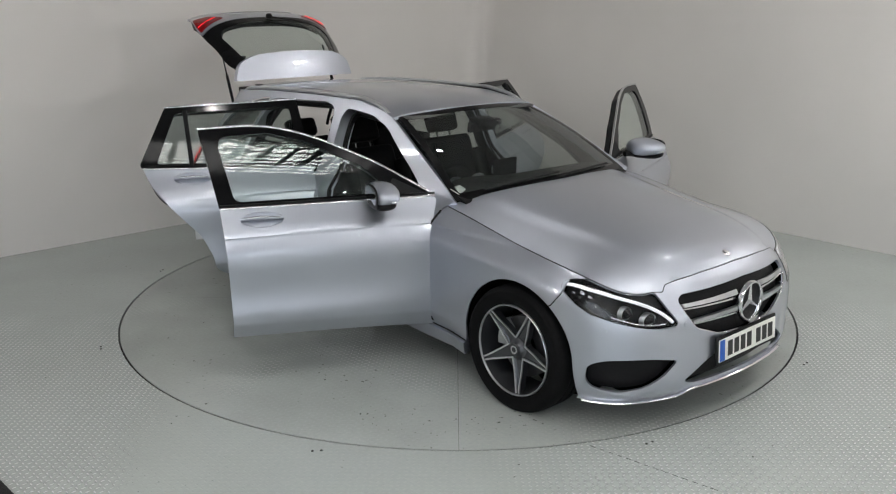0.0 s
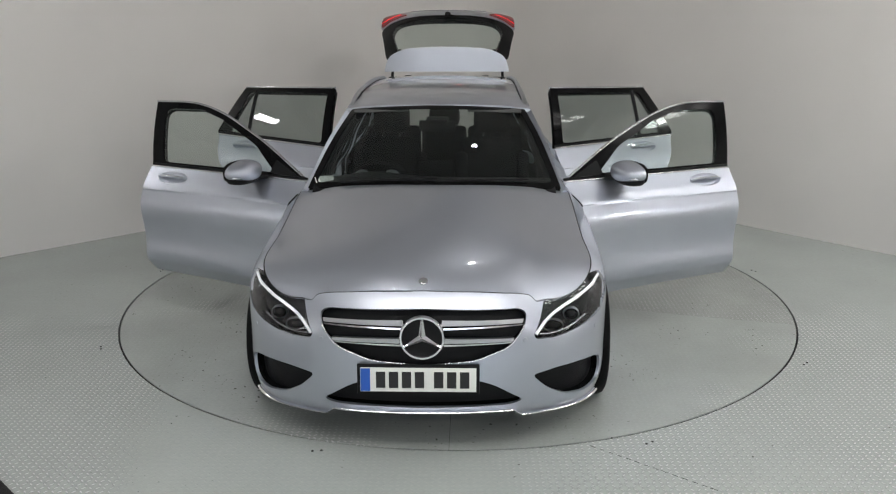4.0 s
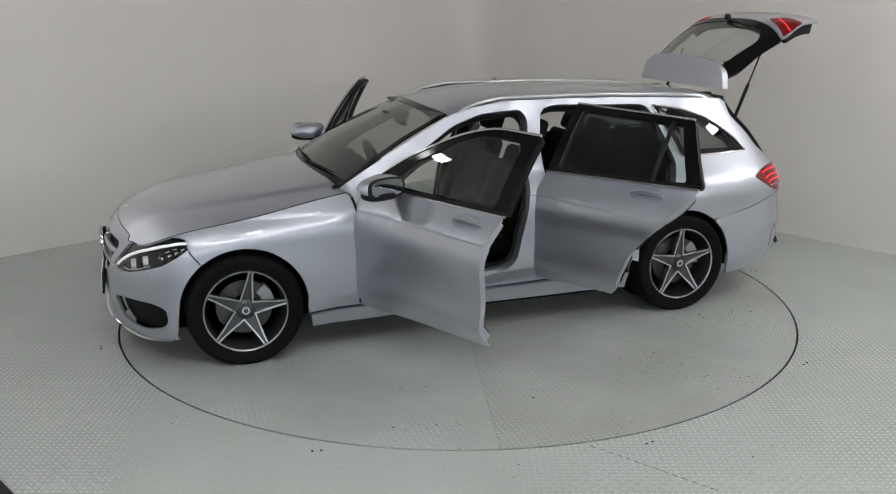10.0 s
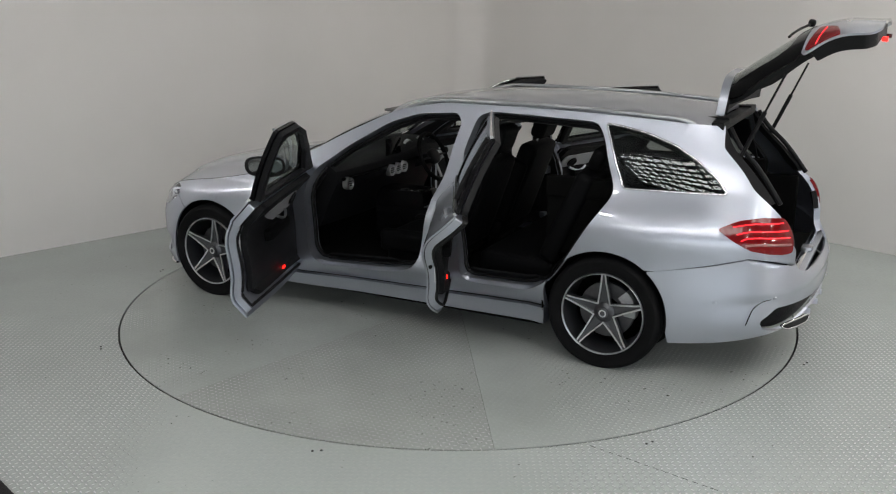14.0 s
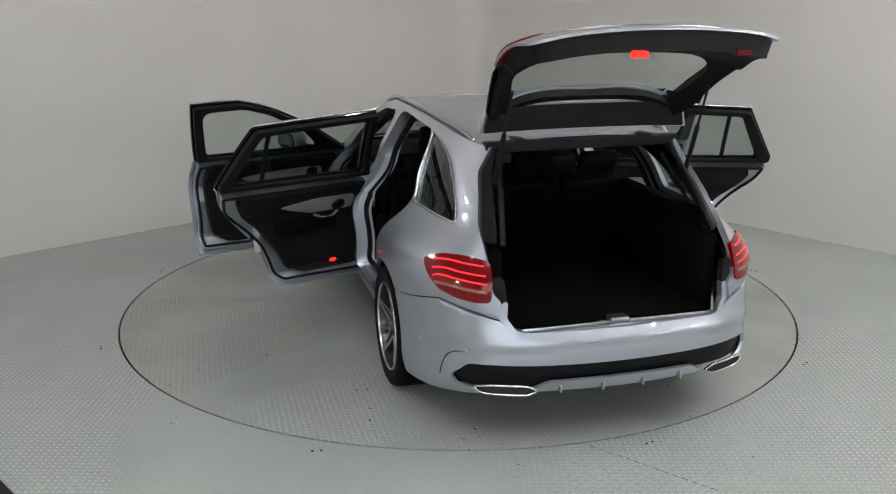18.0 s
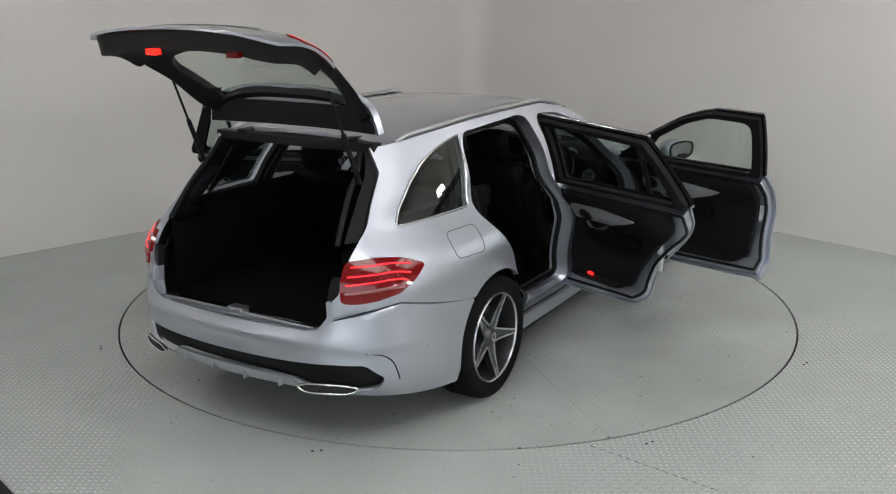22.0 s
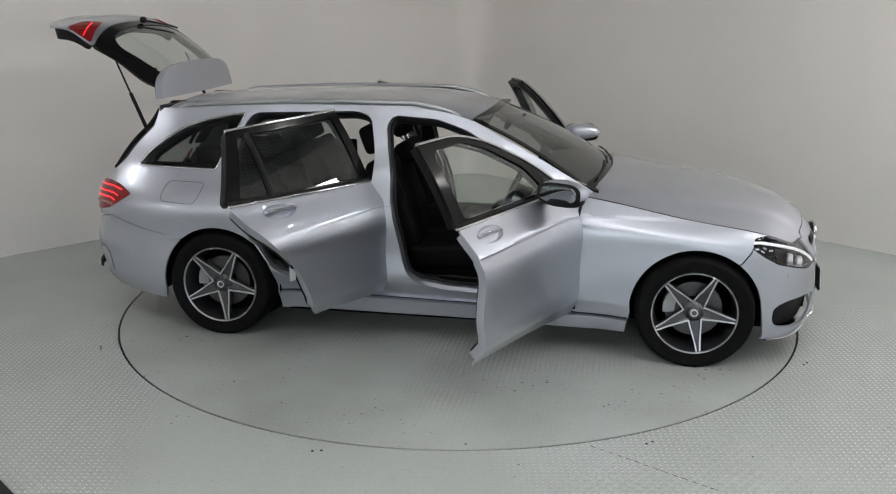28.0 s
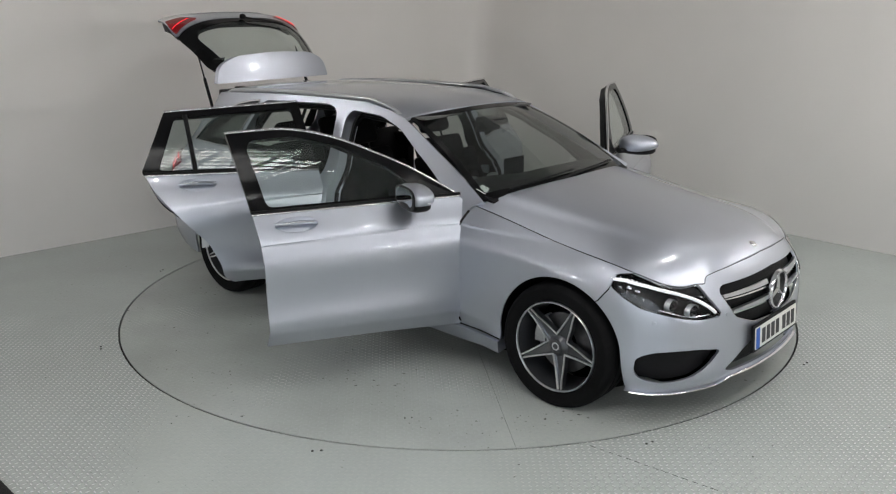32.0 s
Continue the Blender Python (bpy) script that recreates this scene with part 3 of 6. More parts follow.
def on_body(uv):
    """Points of the body's skin and its inward normals at (u, v)."""
    uv = np.asarray(uv, float)
    a = np.clip(uv[:, 0] / LENGTH * (NU - 1), 0, NU - 1.001)
    b = np.clip((uv[:, 1] - VS[0]) / (VS[-1] - VS[0]) * (NV - 1), 0, NV - 1.001)
    i, j = a.astype(int), b.astype(int)
    fa, fb = (a - i)[:, None], (b - j)[:, None]

    def mix(g):
        return (g[i, j] * (1 - fa) + g[i + 1, j] * fa) * (1 - fb) + (g[i, j + 1] * (1 - fa) + g[i + 1, j + 1] * fa) * fb
    n = mix(NORMAL)
    return mix(GRID), n / np.linalg.norm(n, axis=1, keepdims=True)


def smooth_side(outline, tilt=0.0):
    """A place for glass: the body's side inside an outline, as one evenly curved sheet."""
    q = on_body(outline)[0]
    basis = lambda x, z: np.stack([np.ones_like(x), x, z, x * x, z * z, x * z], 1)
    x0, z0 = q[:, 0].mean(), q[:, 2].mean()
    c = np.linalg.lstsq(basis(q[:, 0] - x0, q[:, 2] - z0), q[:, 1], rcond=None)[0]
    c[4] = -0.42
    c[2] += tilt

    def place(uv):
        p = on_body(uv)[0]
        x, z = p[:, 0] - x0, p[:, 2] - z0
        y = basis(x, z) @ c
        n = np.stack([c[1] + 2 * c[3] * x + c[5] * z, -np.ones_like(x), c[2] + 2 * c[4] * z + c[5] * x], 1)
        return np.stack([p[:, 0], y, p[:, 2]], 1), n / np.linalg.norm(n, axis=1, keepdims=True)
    return place


def to_uv(points, axes=(0, 2), u0=0.0, u1=LENGTH):
    """The (u, v) at which the skin shows two given coordinates, within a stretch of u."""
    pts = np.asarray(points, float)
    ax = list(axes)
    iu = np.arange(int(u0 / LENGTH * (NU - 1)), int(u1 / LENGTH * (NU - 1)) + 1, 4)
    iv = np.arange(0, NV, 4)
    coarse = GRID[np.ix_(iu, iv)][:, :, ax].reshape(-1, 2)
    k = np.argmin(((coarse[None] - pts[:, None]) ** 2).sum(2), axis=1)
    uv = np.stack([US[iu[k // len(iv)]], VS[iv[k % len(iv)]]], 1)
    h = 0.004
    for _ in range(8):
        q = on_body(uv)[0][:, ax]
        ju = (on_body(uv + [h, 0])[0][:, ax] - on_body(uv - [h, 0])[0][:, ax]) / (2 * h)
        jv = (on_body(uv + [0, h])[0][:, ax] - on_body(uv - [0, h])[0][:, ax]) / (2 * h)
        e = pts - q
        a, b, d = (ju * ju).sum(1) + 1e-4, (ju * jv).sum(1), (jv * jv).sum(1) + 1e-4
        ru, rv = (ju * e).sum(1), (jv * e).sum(1)
        det = a * d - b * b
        step = np.stack([(d * ru - b * rv) / det, (a * rv - b * ru) / det], 1)
        uv = uv + np.clip(step, -0.03, 0.03)
        uv[:, 0] = np.clip(uv[:, 0], u0, u1)
        uv[:, 1] = np.clip(uv[:, 1], VS[0], VS[-1])
    if axes[0] == 1:
        mid = np.abs(pts[:, 0]) < 1e-6
        uv[mid, 0] = 0.0 if u0 == 0.0 else LENGTH
    return uv


U_SIDE0, U_SIDE1 = u_near(1.95, 0.77), u_near(-2.33, 0.68)


def side(points, radius=0.03, step=0.025):
    return to_uv(rounded(points, radius, step), (0, 2), U_SIDE0, U_SIDE1)


def front(points, radius=0.02, step=0.02):
    return to_uv(rounded(points, radius, step), (1, 2), 0.0, u_near(1.72, 0.86))


def rear(points, radius=0.02, step=0.02):
    return to_uv(rounded(points, radius, step), (1, 2), u_near(-2.02, 0.86), LENGTH)


def arch(cx, r, a0, a1, cz=0.325, n=28):
    return [(cx + r * math.cos(radians(a0 + (a1 - a0) * i / n)), cz + r * math.sin(radians(a0 + (a1 - a0) * i / n)), 0.0) for i in range(n + 1)]
# ---------------------------------------------------------------- the car
car = empty("estate_car")
tagged(car, "silver estate car with its doors and tailgate open", "car")
V0, V6, V9 = VK[0], VK[6], VK[-1]
SIDES = ((1, False), (-1, True))


def ring(u0, u1, v, n=40):
    return np.stack([np.linspace(u0, u1, n), np.full(n, v)], 1)


def join(*runs):
    """Runs of (u, v) points end to end, without doubled points."""
    pts = [q for r in runs for q in np.asarray(r, float)]
    keep = [pts[0]]
    for q in pts[1:]:
        if np.linalg.norm(q - keep[-1]) > 0.006:
            keep.append(q)
    if np.linalg.norm(keep[0] - keep[-1]) < 0.006:
        keep.pop()
    return np.array(keep)


def path(kind, points, radius=0.03, step=0.025):
    """An open run of points on the skin, given as (x, z) at the side or (y, z) at the ends."""
    r = rounded(points, radius, step, closed=False)
    if kind == "side":
        return to_uv(r, (0, 2), U_SIDE0, U_SIDE1)
    return to_uv(r, (1, 2), 0.0, u_near(1.72, 0.86)) if kind == "front" else to_uv(r, (1, 2), u_near(-2.02, 0.86), LENGTH)


def pair(name, outline, holes, material, parent=None, label="", step=0.035, **kw):
    """One panel a side."""
    v, f = filled(outline, holes, step, CREASES)
    return [shell(name, on_body, v, f, material, parent or car, mirror=m, label=label, **kw) for _, m in SIDES]


def across(name, outline, holes, material, parent=None, label="", step=0.035, thick=0.010, lift=0.0, local=None, smooth=40):
    """One panel right across the car, welded at the middle."""
    v, f = filled(outline, holes, step)
    a = shell(name, on_body, v, f, material, None, thick, lift)
    b = shell(name, on_body, v, f, material, None, thick, lift, mirror=True)
    bm = bmesh.new()
    bm.from_mesh(a.data), bm.from_mesh(b.data)
    for o in (a, b):
        d = o.data
        bpy.data.objects.remove(o)
        bpy.data.meshes.remove(d)
    for w in bm.verts:
        if abs(w.co.y) < 0.004:
            w.co.y = 0.0
    bmesh.ops.delete(bm, geom=[q for q in bm.faces if all(abs(w.co.y) < 1e-6 for w in q.verts)], context="FACES_ONLY")
    bmesh.ops.remove_doubles(bm, verts=[w for w in bm.verts if abs(w.co.y) < 1e-6], dist=0.002)
    if local is not None:
        bm.transform(local)
    data = bpy.data.meshes.new(name)
    bm.to_mesh(data)
    bm.free()
    return shade(link(name, data, material, parent or car, label), smooth)


# headlamp outline, shared by lamp, bumper and wing
HL_LOW = path("front", [(0.548, 0.686), (0.530, 0.62), (0.500, 0.560), (0.514, 0.541), (0.60, 0.539), (0.69, 0.554), (0.77, 0.578), (0.83, 0.608)], 0.03)
HL_BACK = path("side", [(1.800, 0.638), (1.745, 0.670), (1.698, 0.708), (1.692, 0.738), (1.730, 0.756), (1.790, 0.760)], 0.03)
U_HL_IN = float(to_uv([(0.556, 0.694)], (1, 2), 0, u_near(1.72, 0.86))[0][0])
U_HL_OUT = float(HL_BACK[-1][0])
HL_CUT = int(np.argmin(np.abs(on_body(HL_BACK)[0][:, 0] - 1.715)))
# front edge of the bonnet: nearly straight, then a corner down to the lamp
NOSE = path("front", [(0.0, 0.757), (0.25, 0.750), (0.42, 0.734), (0.488, 0.720, 0.02), (0.514, 0.690, 0.012), (0.556, 0.692)], 0.05, 0.012)
NOSE[0, 0] = 0.0
HEAD = join(HL_LOW, HL_BACK, ring(U_HL_OUT, U_HL_IN, V6, 18))

# front bumper
ARCH_F, ARCH_R = 1.42, -1.42
U_BF = float(to_uv([(1.79, 0.20)], (0, 2), U_SIDE0, U_SIDE1)[0][0])
arch_front = path("side", [(1.80, 0.19), *arch(ARCH_F, 0.362, 8, 52)], 0.0)
seam_front = path("side", [(1.655, 0.615), (1.705, 0.682)], 0.0)
hl_low_back = join(HL_LOW, HL_BACK[:HL_CUT])[::-1]
GRILLE = [(0.0, 0.692), (0.435, 0.678), (0.470, 0.656), (0.458, 0.600), (0.395, 0.515), (0.24, 0.458), (0.0, 0.440)]
FOG = [(0.495, 0.374), (0.62, 0.396), (0.72, 0.400), (0.80, 0.394), (0.840, 0.362), (0.842, 0.29), (0.825, 0.248), (0.76, 0.232), (0.65, 0.254), (0.57, 0.300)]
LOWER = [(0.0, 0.37), (0.25, 0.368), (0.33, 0.338), (0.462, 0.256), (0.40, 0.238), (0.0, 0.233)]


def front_foot(u0, u1, v, n):
    """The bumper's lower edge, higher between the two corner blades."""
    q = ring(u0, u1, v, n)
    q[:, 1] += 0.10 * np.clip((u_near(2.13, 0.46) - q[:, 0]) / 0.05, 0, 1)
    return q


U_FRONT = u_near(1.72, 0.86)
grille_run, lower_run = path("front", GRILLE, 0.03, 0.02), path("front", LOWER, 0.03, 0.02)
fog_loop = to_uv(rounded(FOG, 0.03, 0.015), (1, 2), 0, U_FRONT)
bumper_out = join(front_foot(0, U_BF, V0, 50), arch_front, seam_front, hl_low_back, NOSE[::-1], grille_run, lower_run)
front_bumper = across("front_bumper", bumper_out, [fog_loop], M_PAINT, step=0.028, thick=0.014)


def backing(name, points, depth, material, parent, grow=1.0):
    """A dark panel behind an opening in the front, welded across the middle."""
    return across(name, join(path("front", points, 0.02, 0.02)), (), material, parent, step=0.05, thick=0.01, lift=-depth)


def along(uv, offset=0.0, mirror=False):
    """Points that follow the skin, pushed outward by offset."""
    p, n = on_body(np.asarray(uv))
    p = p - n * offset
    return [Vector((q[0], -q[1] if mirror else q[1], q[2])) for q in p]


def trim(name, points, radius, material, parent, flat=1.0, local=None, label="", steps=8):
    pts = [local @ q for q in points] if local is not None else points
    tv, tf = tube(pts, radius, steps, flat)
    return from_arrays(name, tv, tf, material, parent, label, 60)


backing("grille_backing", [(0.0, 0.707), (0.44, 0.694), (0.478, 0.662), (0.462, 0.595), (0.40, 0.505), (0.24, 0.448), (0.0, 0.430)], 0.045, M_BLACK, front_bumper)
backing("lower_mesh", [(0.0, 0.38), (0.27, 0.382), (0.36, 0.348), (0.50, 0.255), (0.40, 0.225), (0.0, 0.220)], 0.05, M_BLACK, front_bumper)
v, f = filled(to_uv(rounded([(0.485, 0.375), (0.62, 0.400), (0.72, 0.404), (0.80, 0.402), (0.850, 0.368), (0.852, 0.285), (0.835, 0.236), (0.76, 0.220), (0.64, 0.242), (0.555, 0.292)], 0.03, 0.02), (1, 2), 0, U_FRONT), (), 0.04)
for _, m in SIDES:
    shell("fog_mesh", on_body, v, f, M_BLACK, front_bumper, 0.01, -0.05, m)
for zb in (0.625, 0.545):
    for _, m in SIDES:
        end = 0.455 if zb > 0.6 else 0.412
        for dz, half, mat_, lift_ in ((0.008, 0.014, M_SATIN, -0.002), (-0.017, 0.0065, M_CHROME, -0.009)):
            q = to_uv(rounded([(0.085, zb + dz - half), (end, zb + dz * 0.6 - half * 0.7), (end, zb + dz * 0.6 + half * 0.7), (0.085, zb + dz + half)], 0.004, 0.03), (1, 2), 0, U_FRONT)
            v, f = filled(q, (), 0.05)
            shell("grille_bar", on_body, v, f, mat_, front_bumper, 0.02, lift_, m)
for _, m in SIDES:
    trim("grille_trim", along(grille_run[len(grille_run) // 2:], -0.003, m), 0.0035, M_CHROME, front_bumper)
    lip = front_foot(0, U_BF * 0.97, V0 + 0.010, 60)
    trim("splitter_trim", along(lip, 0.008, m), 0.013, M_CHROME, front_bumper, 0.6)
    for yy, zz in ((0.46, 0.545), (0.80, 0.54)):
        c, n_ = on_body(to_uv([(yy, zz)], (1, 2), 0, U_FRONT))
        sv, sf = lathe([(0.0, 0.004), (0.009, 0.004), (0.0105, 0.002), (0.0115, -0.004)], 14, "x")
        d = Vector(-n_[0])
        rot = Vector((1, 0, 0)).rotation_difference(d).to_matrix()
        pts = [rot @ Vector(w) + Vector(c[0]) for w in sv]
        if m:
            pts, sf = [Vector((w.x, -w.y, w.z)) for w in pts], [t[::-1] for t in sf]
        from_arrays("parking_sensor", pts, sf, M_PAINT, front_bumper)

# round badge: a ring with three arms
badge = empty("badge", None)
badge.parent = front_bumper
tv, tf = lathe([(0.088, -0.008), (0.102, -0.008), (0.104, 0.004), (0.099, 0.014), (0.091, 0.014), (0.086, 0.004)], 48, "x", True)
from_arrays("badge_ring", [(a + 2.181, b, c + 0.574) for a, b, c in tv], tf, M_CHROME, badge)
tv, tf = lathe([(0.0, 0.0), (0.09, 0.0), (0.09, -0.02), (0.0, -0.02)], 40, "x")
from_arrays("badge_disc", [(a + 2.178, b, c + 0.574) for a, b, c in tv], tf, M_BLACK, badge)
for k in range(3):
    a = radians(90 + 120 * k)
    d, e = Vector((0, math.cos(a), math.sin(a))), Vector((0, -math.sin(a), math.cos(a)))
    o = Vector((2.180, 0, 0.574))
    ridge, top = o + Vector((0.014, 0, 0)), o + d * 0.09 + Vector((0.004, 0, 0))
    b0, b1 = o + e * 0.017 - d * 0.004, o - e * 0.017 - d * 0.004
    t0, t1 = o + d * 0.09 + e * 0.004, o + d * 0.09 - e * 0.004
    from_arrays("badge_arm", [ridge, top, b0, b1, t0, t1], [(0, 1, 4, 2), (0, 3, 5, 1), (2, 3, 0), (1, 5, 4), (2, 4, 5, 3)], M_CHROME, badge, smooth=0)

# number plate: bars in place of the characters
M_PLATE = mat("plate_white", (0.78, 0.78, 0.74), 0.35, grain=0.02, scale=60, stain=0.02)
M_BLUE = mat("plate_blue", (0.02, 0.10, 0.45), 0.35, stain=0.03)
M_INK = mat("plate_ink", (0.015, 0.015, 0.015), 0.4, stain=0.05)
bm = bmesh.new()
box(bm, -0.012, 0.0, -0.275, 0.275, -0.072, 0.070, 0.004)
plate_holder = part("plate_holder", bm, M_BLACK, front_bumper)
plate_holder.matrix_basis = pose(2.196, -0.018, 0.380, 0, -4, 0)
bm = bmesh.new()
box(bm, 0.001, 0.008, -0.26, 0.26, -0.056, 0.056, 0.003)
part("number_plate", bm, M_PLATE, plate_holder)
bm = bmesh.new()
box(bm, 0.0082, 0.0092, -0.258, -0.215, -0.053, 0.053)
part("plate_band", bm, M_BLUE, plate_holder)
for yc in (-0.168, -0.110, -0.052, 0.006, 0.092, 0.150, 0.208):
    bm = bmesh.new()
    box(bm, 0.0082, 0.0094, yc - 0.021, yc + 0.021, -0.038, 0.038)
    part("plate_bar", bm, M_INK, plate_holder, smooth=0)

# bonnet
E_UV = join(NOSE, ring(U_HL_IN, float(to_uv([(0.80, 0.965)], (0, 2), U_SIDE0, U_SIDE1)[0][0]), V6, 80))
E_P = on_body(E_UV)[0]
_ex, _ey, _ez = np.maximum.accumulate(E_P[::-1, 0]), E_P[::-1, 1], E_P[::-1, 2]
bonnet_mid = spline([0.75, 0.93, 1.2, 1.6, 1.9, 2.01, 2.078], [1.035, 1.008, 0.967, 0.905, 0.842, 0.800, 0.757])


def on_bonnet(q):
    x, y = q[:, 0], np.abs(q[:, 1])

    def z(x, y):
        ye, ze = np.interp(x, _ex, _ey), np.interp(x, _ex, _ez)
        k = np.clip(y / np.maximum(ye, 0.02), 0, 1)
        fold = 0.62 + (0.45 - 0.62) * np.clip((x - 0.9) / 1.1, 0, 1)
        step_ = 0.5 * (1 + np.tanh((y - fold) / 0.022))
        drop = 0.011 * step_ * (1 - k ** 5) * np.clip((2.04 - x) / 0.15, 0, 1)
        return ze + np.maximum(bonnet_mid(np.clip(x, 0.75, 2.078))[:, 0] - ze, 0) * (1 - k ** 2.5) - drop
    n = np.stack([np.zeros(len(x)), np.zeros(len(x)), -np.ones(len(x))], 1)
    return np.stack([x, q[:, 1], z(x, y)], 1), n


edge = [(x, y) for x, y in zip(E_P[:, 0] - 0.003, np.maximum(E_P[:, 1] - 0.003, 0))][1:]
back = [(0.93 - 0.13 * (y / 0.74) ** 2, y) for y in np.linspace(0.72, -0.72, 30)]
v, f = filled(np.array([(x, y) for x, y in edge] + back + [(x, -y) for x, y in edge[::-1]]), (), 0.030)
bonnet = shell("bonnet", on_bonnet, v, f, M_PAINT, car, 0.012)
for _, m in SIDES:
    trim("bonnet_gap", along(E_UV, -0.0020, m), 0.0026, M_GAP, car)

# wings
U_F = float(to_uv([(0.80, 0.965)], (0, 2), U_SIDE0, U_SIDE1)[0][0])
wing = join(path("side", [(0.745, 0.262), (1.055, 0.262), (1.065, 0.30)], 0.0), path("side", arch(ARCH_F, 0.362, 174, 53), 0.0),
            path("side", [(1.650, 0.62), (1.700, 0.687)], 0.0), HL_BACK[HL_CUT:], ring(U_HL_OUT, U_F, V6 - 0.004, 40),
            path("side", [(0.80, 0.94), (0.775, 0.91), (0.757, 0.85), (0.745, 0.30)], 0.0))
pair("front_wing", wing, (), M_PAINT)
# black tube in place of the shade in the gap behind the wing
for _, m in SIDES:
    trim("wing_gap_shade", along(path("side", [(0.748, 0.29), (0.755, 0.84), (0.772, 0.915)], 0.03), -0.003, m), 0.009, M_BLACK, car)

# body side with its openings
hatch_edge = path("rear", [(0.575, 0.655), (0.560, 0.735), (0.598, 0.770), (0.606, 0.93), (0.606, 1.03), (0.583, 1.12), (0.545, 1.25), (0.506, 1.355)], 0.03)
roof_u0 = float(hatch_edge[-1][0])
roof_u1 = float(to_uv([(-0.25, 1.39)], (0, 2), U_SIDE0, U_SIDE1)[0][0])
body_out = join(path("side", [(0.74, 0.25), (0.0, 0.262), (-1.063, 0.285)], 0), path("side", arch(ARCH_R, 0.362, -6, 128), 0),
                path("side", [(-1.70, 0.612), (-1.96, 0.668), (-2.16, 0.718)], 0.03), hatch_edge, ring(roof_u0, roof_u1, V9, 60),
                path("side", [(-0.22, 1.392), (-0.05, 1.372), (0.10, 1.335), (0.45, 1.17), (0.83, 0.965)], 0.15),
                path("side", [(0.775, 0.93), (0.752, 0.85), (0.74, 0.30)], 0.0))
F_OPEN = [(0.60, 0.90), (0.585, 0.42, 0.08), (0.50, 0.345, 0.06), (0.0, 0.365), (-0.235, 0.42, 0.12), (-0.30, 0.75), (-0.345, 0.93), (-0.405, 1.30), (-0.365, 1.352), (-0.10, 1.335),
          (0.09, 1.275), (0.37, 1.11), (0.57, 0.97)]
R_OPEN = [(-0.53, 0.45), (-0.56, 0.385, 0.06), (-0.97, 0.385, 0.08), (-1.10, 0.48), (-1.20, 0.62), (-1.42, 0.985), (-1.31, 1.27), (-1.255, 1.350), (-0.60, 1.372), (-0.505, 1.345), (-0.46, 1.15), (-0.47, 0.93)]
Q_WIN = [(-1.463, 1.013), (-2.010, 1.016), (-1.945, 1.090), (-1.835, 1.175), (-1.708, 1.248), (-1.55, 1.302), (-1.40, 1.332), (-1.305, 1.343)]
pair("body_side", body_out, [side(F_OPEN, 0.05), side(R_OPEN, 0.05), side(Q_WIN, 0.02)], M_PAINT, thick=0.03)
v, f = filled(side(Q_WIN, 0.02), (), 0.05)
on_quarter = smooth_side(side(Q_WIN, 0.02))
for _, m in SIDES:
    shell("quarter_window", on_quarter, v, f, M_QUARTER, car, 0.005, -0.006, mirror=m).visible_shadow = False

# door apertures: painted returns and rubber seals, then black inner trim
def aperture(loop, mirror):
    p, n = on_body(loop)
    a = p + n * 0.028
    b = a + n * 0.010 + np.array([0, -0.075, 0.0])
    c = b.mean(0)
    b = b + (c - b) * 0.015
    k = len(p)
    e = (c - a) * 0.012
    verts = np.concatenate([a, b, b - e, a - e])
    faces = [(w * k + i, w * k + (i + 1) % k, ((w + 1) % 4) * k + (i + 1) % k, ((w + 1) % 4) * k + i) for w in range(4) for i in range(k)]
    if mirror:
        verts, faces = verts * np.array([1, -1, 1]), [t[::-1] for t in faces]
    fr = from_arrays("door_frame", verts, faces, M_PAINT, car)
    ring_v = np.concatenate([a - e * 1.05, b - e * 1.05 + [0, -0.004, 0], b - e * 1.6 + [0, -0.004, 0], a - e * 1.6])
    if mirror:
        ring_v = ring_v * np.array([1, -1, 1])
    from_arrays("frame_lining", ring_v, faces, M_BLACK, fr)
    seal = [Vector((q[0], -q[1] if mirror else q[1], q[2])) for q in (a * 0.45 + b * 0.55 + (c - b) * 0.014)]
    trim("door_seal", seal + seal[:1], 0.011, M_BLACK, fr)
    return fr


F_LOOP, R_LOOP = side(F_OPEN, 0.05), side(R_OPEN, 0.05)
for _, m in SIDES:
    aperture(F_LOOP, m)
    aperture(R_LOOP, m)
inner_out = join(path("side", [(0.72, 0.31), (-1.02, 0.31)], 0), path("side", arch(ARCH_R, 0.40, 8, 125), 0), path("side", [(-1.72, 0.64), (-2.10, 0.70)], 0),
                 path("rear", [(0.72, 0.70), (0.70, 0.95), (0.66, 1.10), (0.61, 1.25), (0.56, 1.33)], 0.05),
                 path("side", [(-1.75, 1.345), (-0.8, 1.39), (-0.1, 1.365), (0.10, 1.318), (0.44, 1.155), (0.76, 0.985), (0.72, 0.90)], 0.05))
small = lambda pts, k: [(p[0] + (c[0] - p[0]) * k, p[1] + (c[1] - p[1]) * k, *p[2:]) for c in [np.mean([q[:2] for q in pts], axis=0)] for p in pts]
v, f = filled(inner_out, [side(small(F_OPEN, 0.03), 0.05), side(small(R_OPEN, 0.03), 0.05), side(small(Q_WIN, 0.04), 0.02)], 0.05)
q_out = [(-1.40, 0.985), (-2.025, 1.0), (-2.00, 1.06), (-1.89, 1.20), (-1.62, 1.335), (-1.40, 1.365), (-1.27, 1.36), (-1.36, 1.15)]
qv, qf = filled(side(q_out, 0.03), [side(small(Q_WIN, 0.03), 0.02)], 0.05)
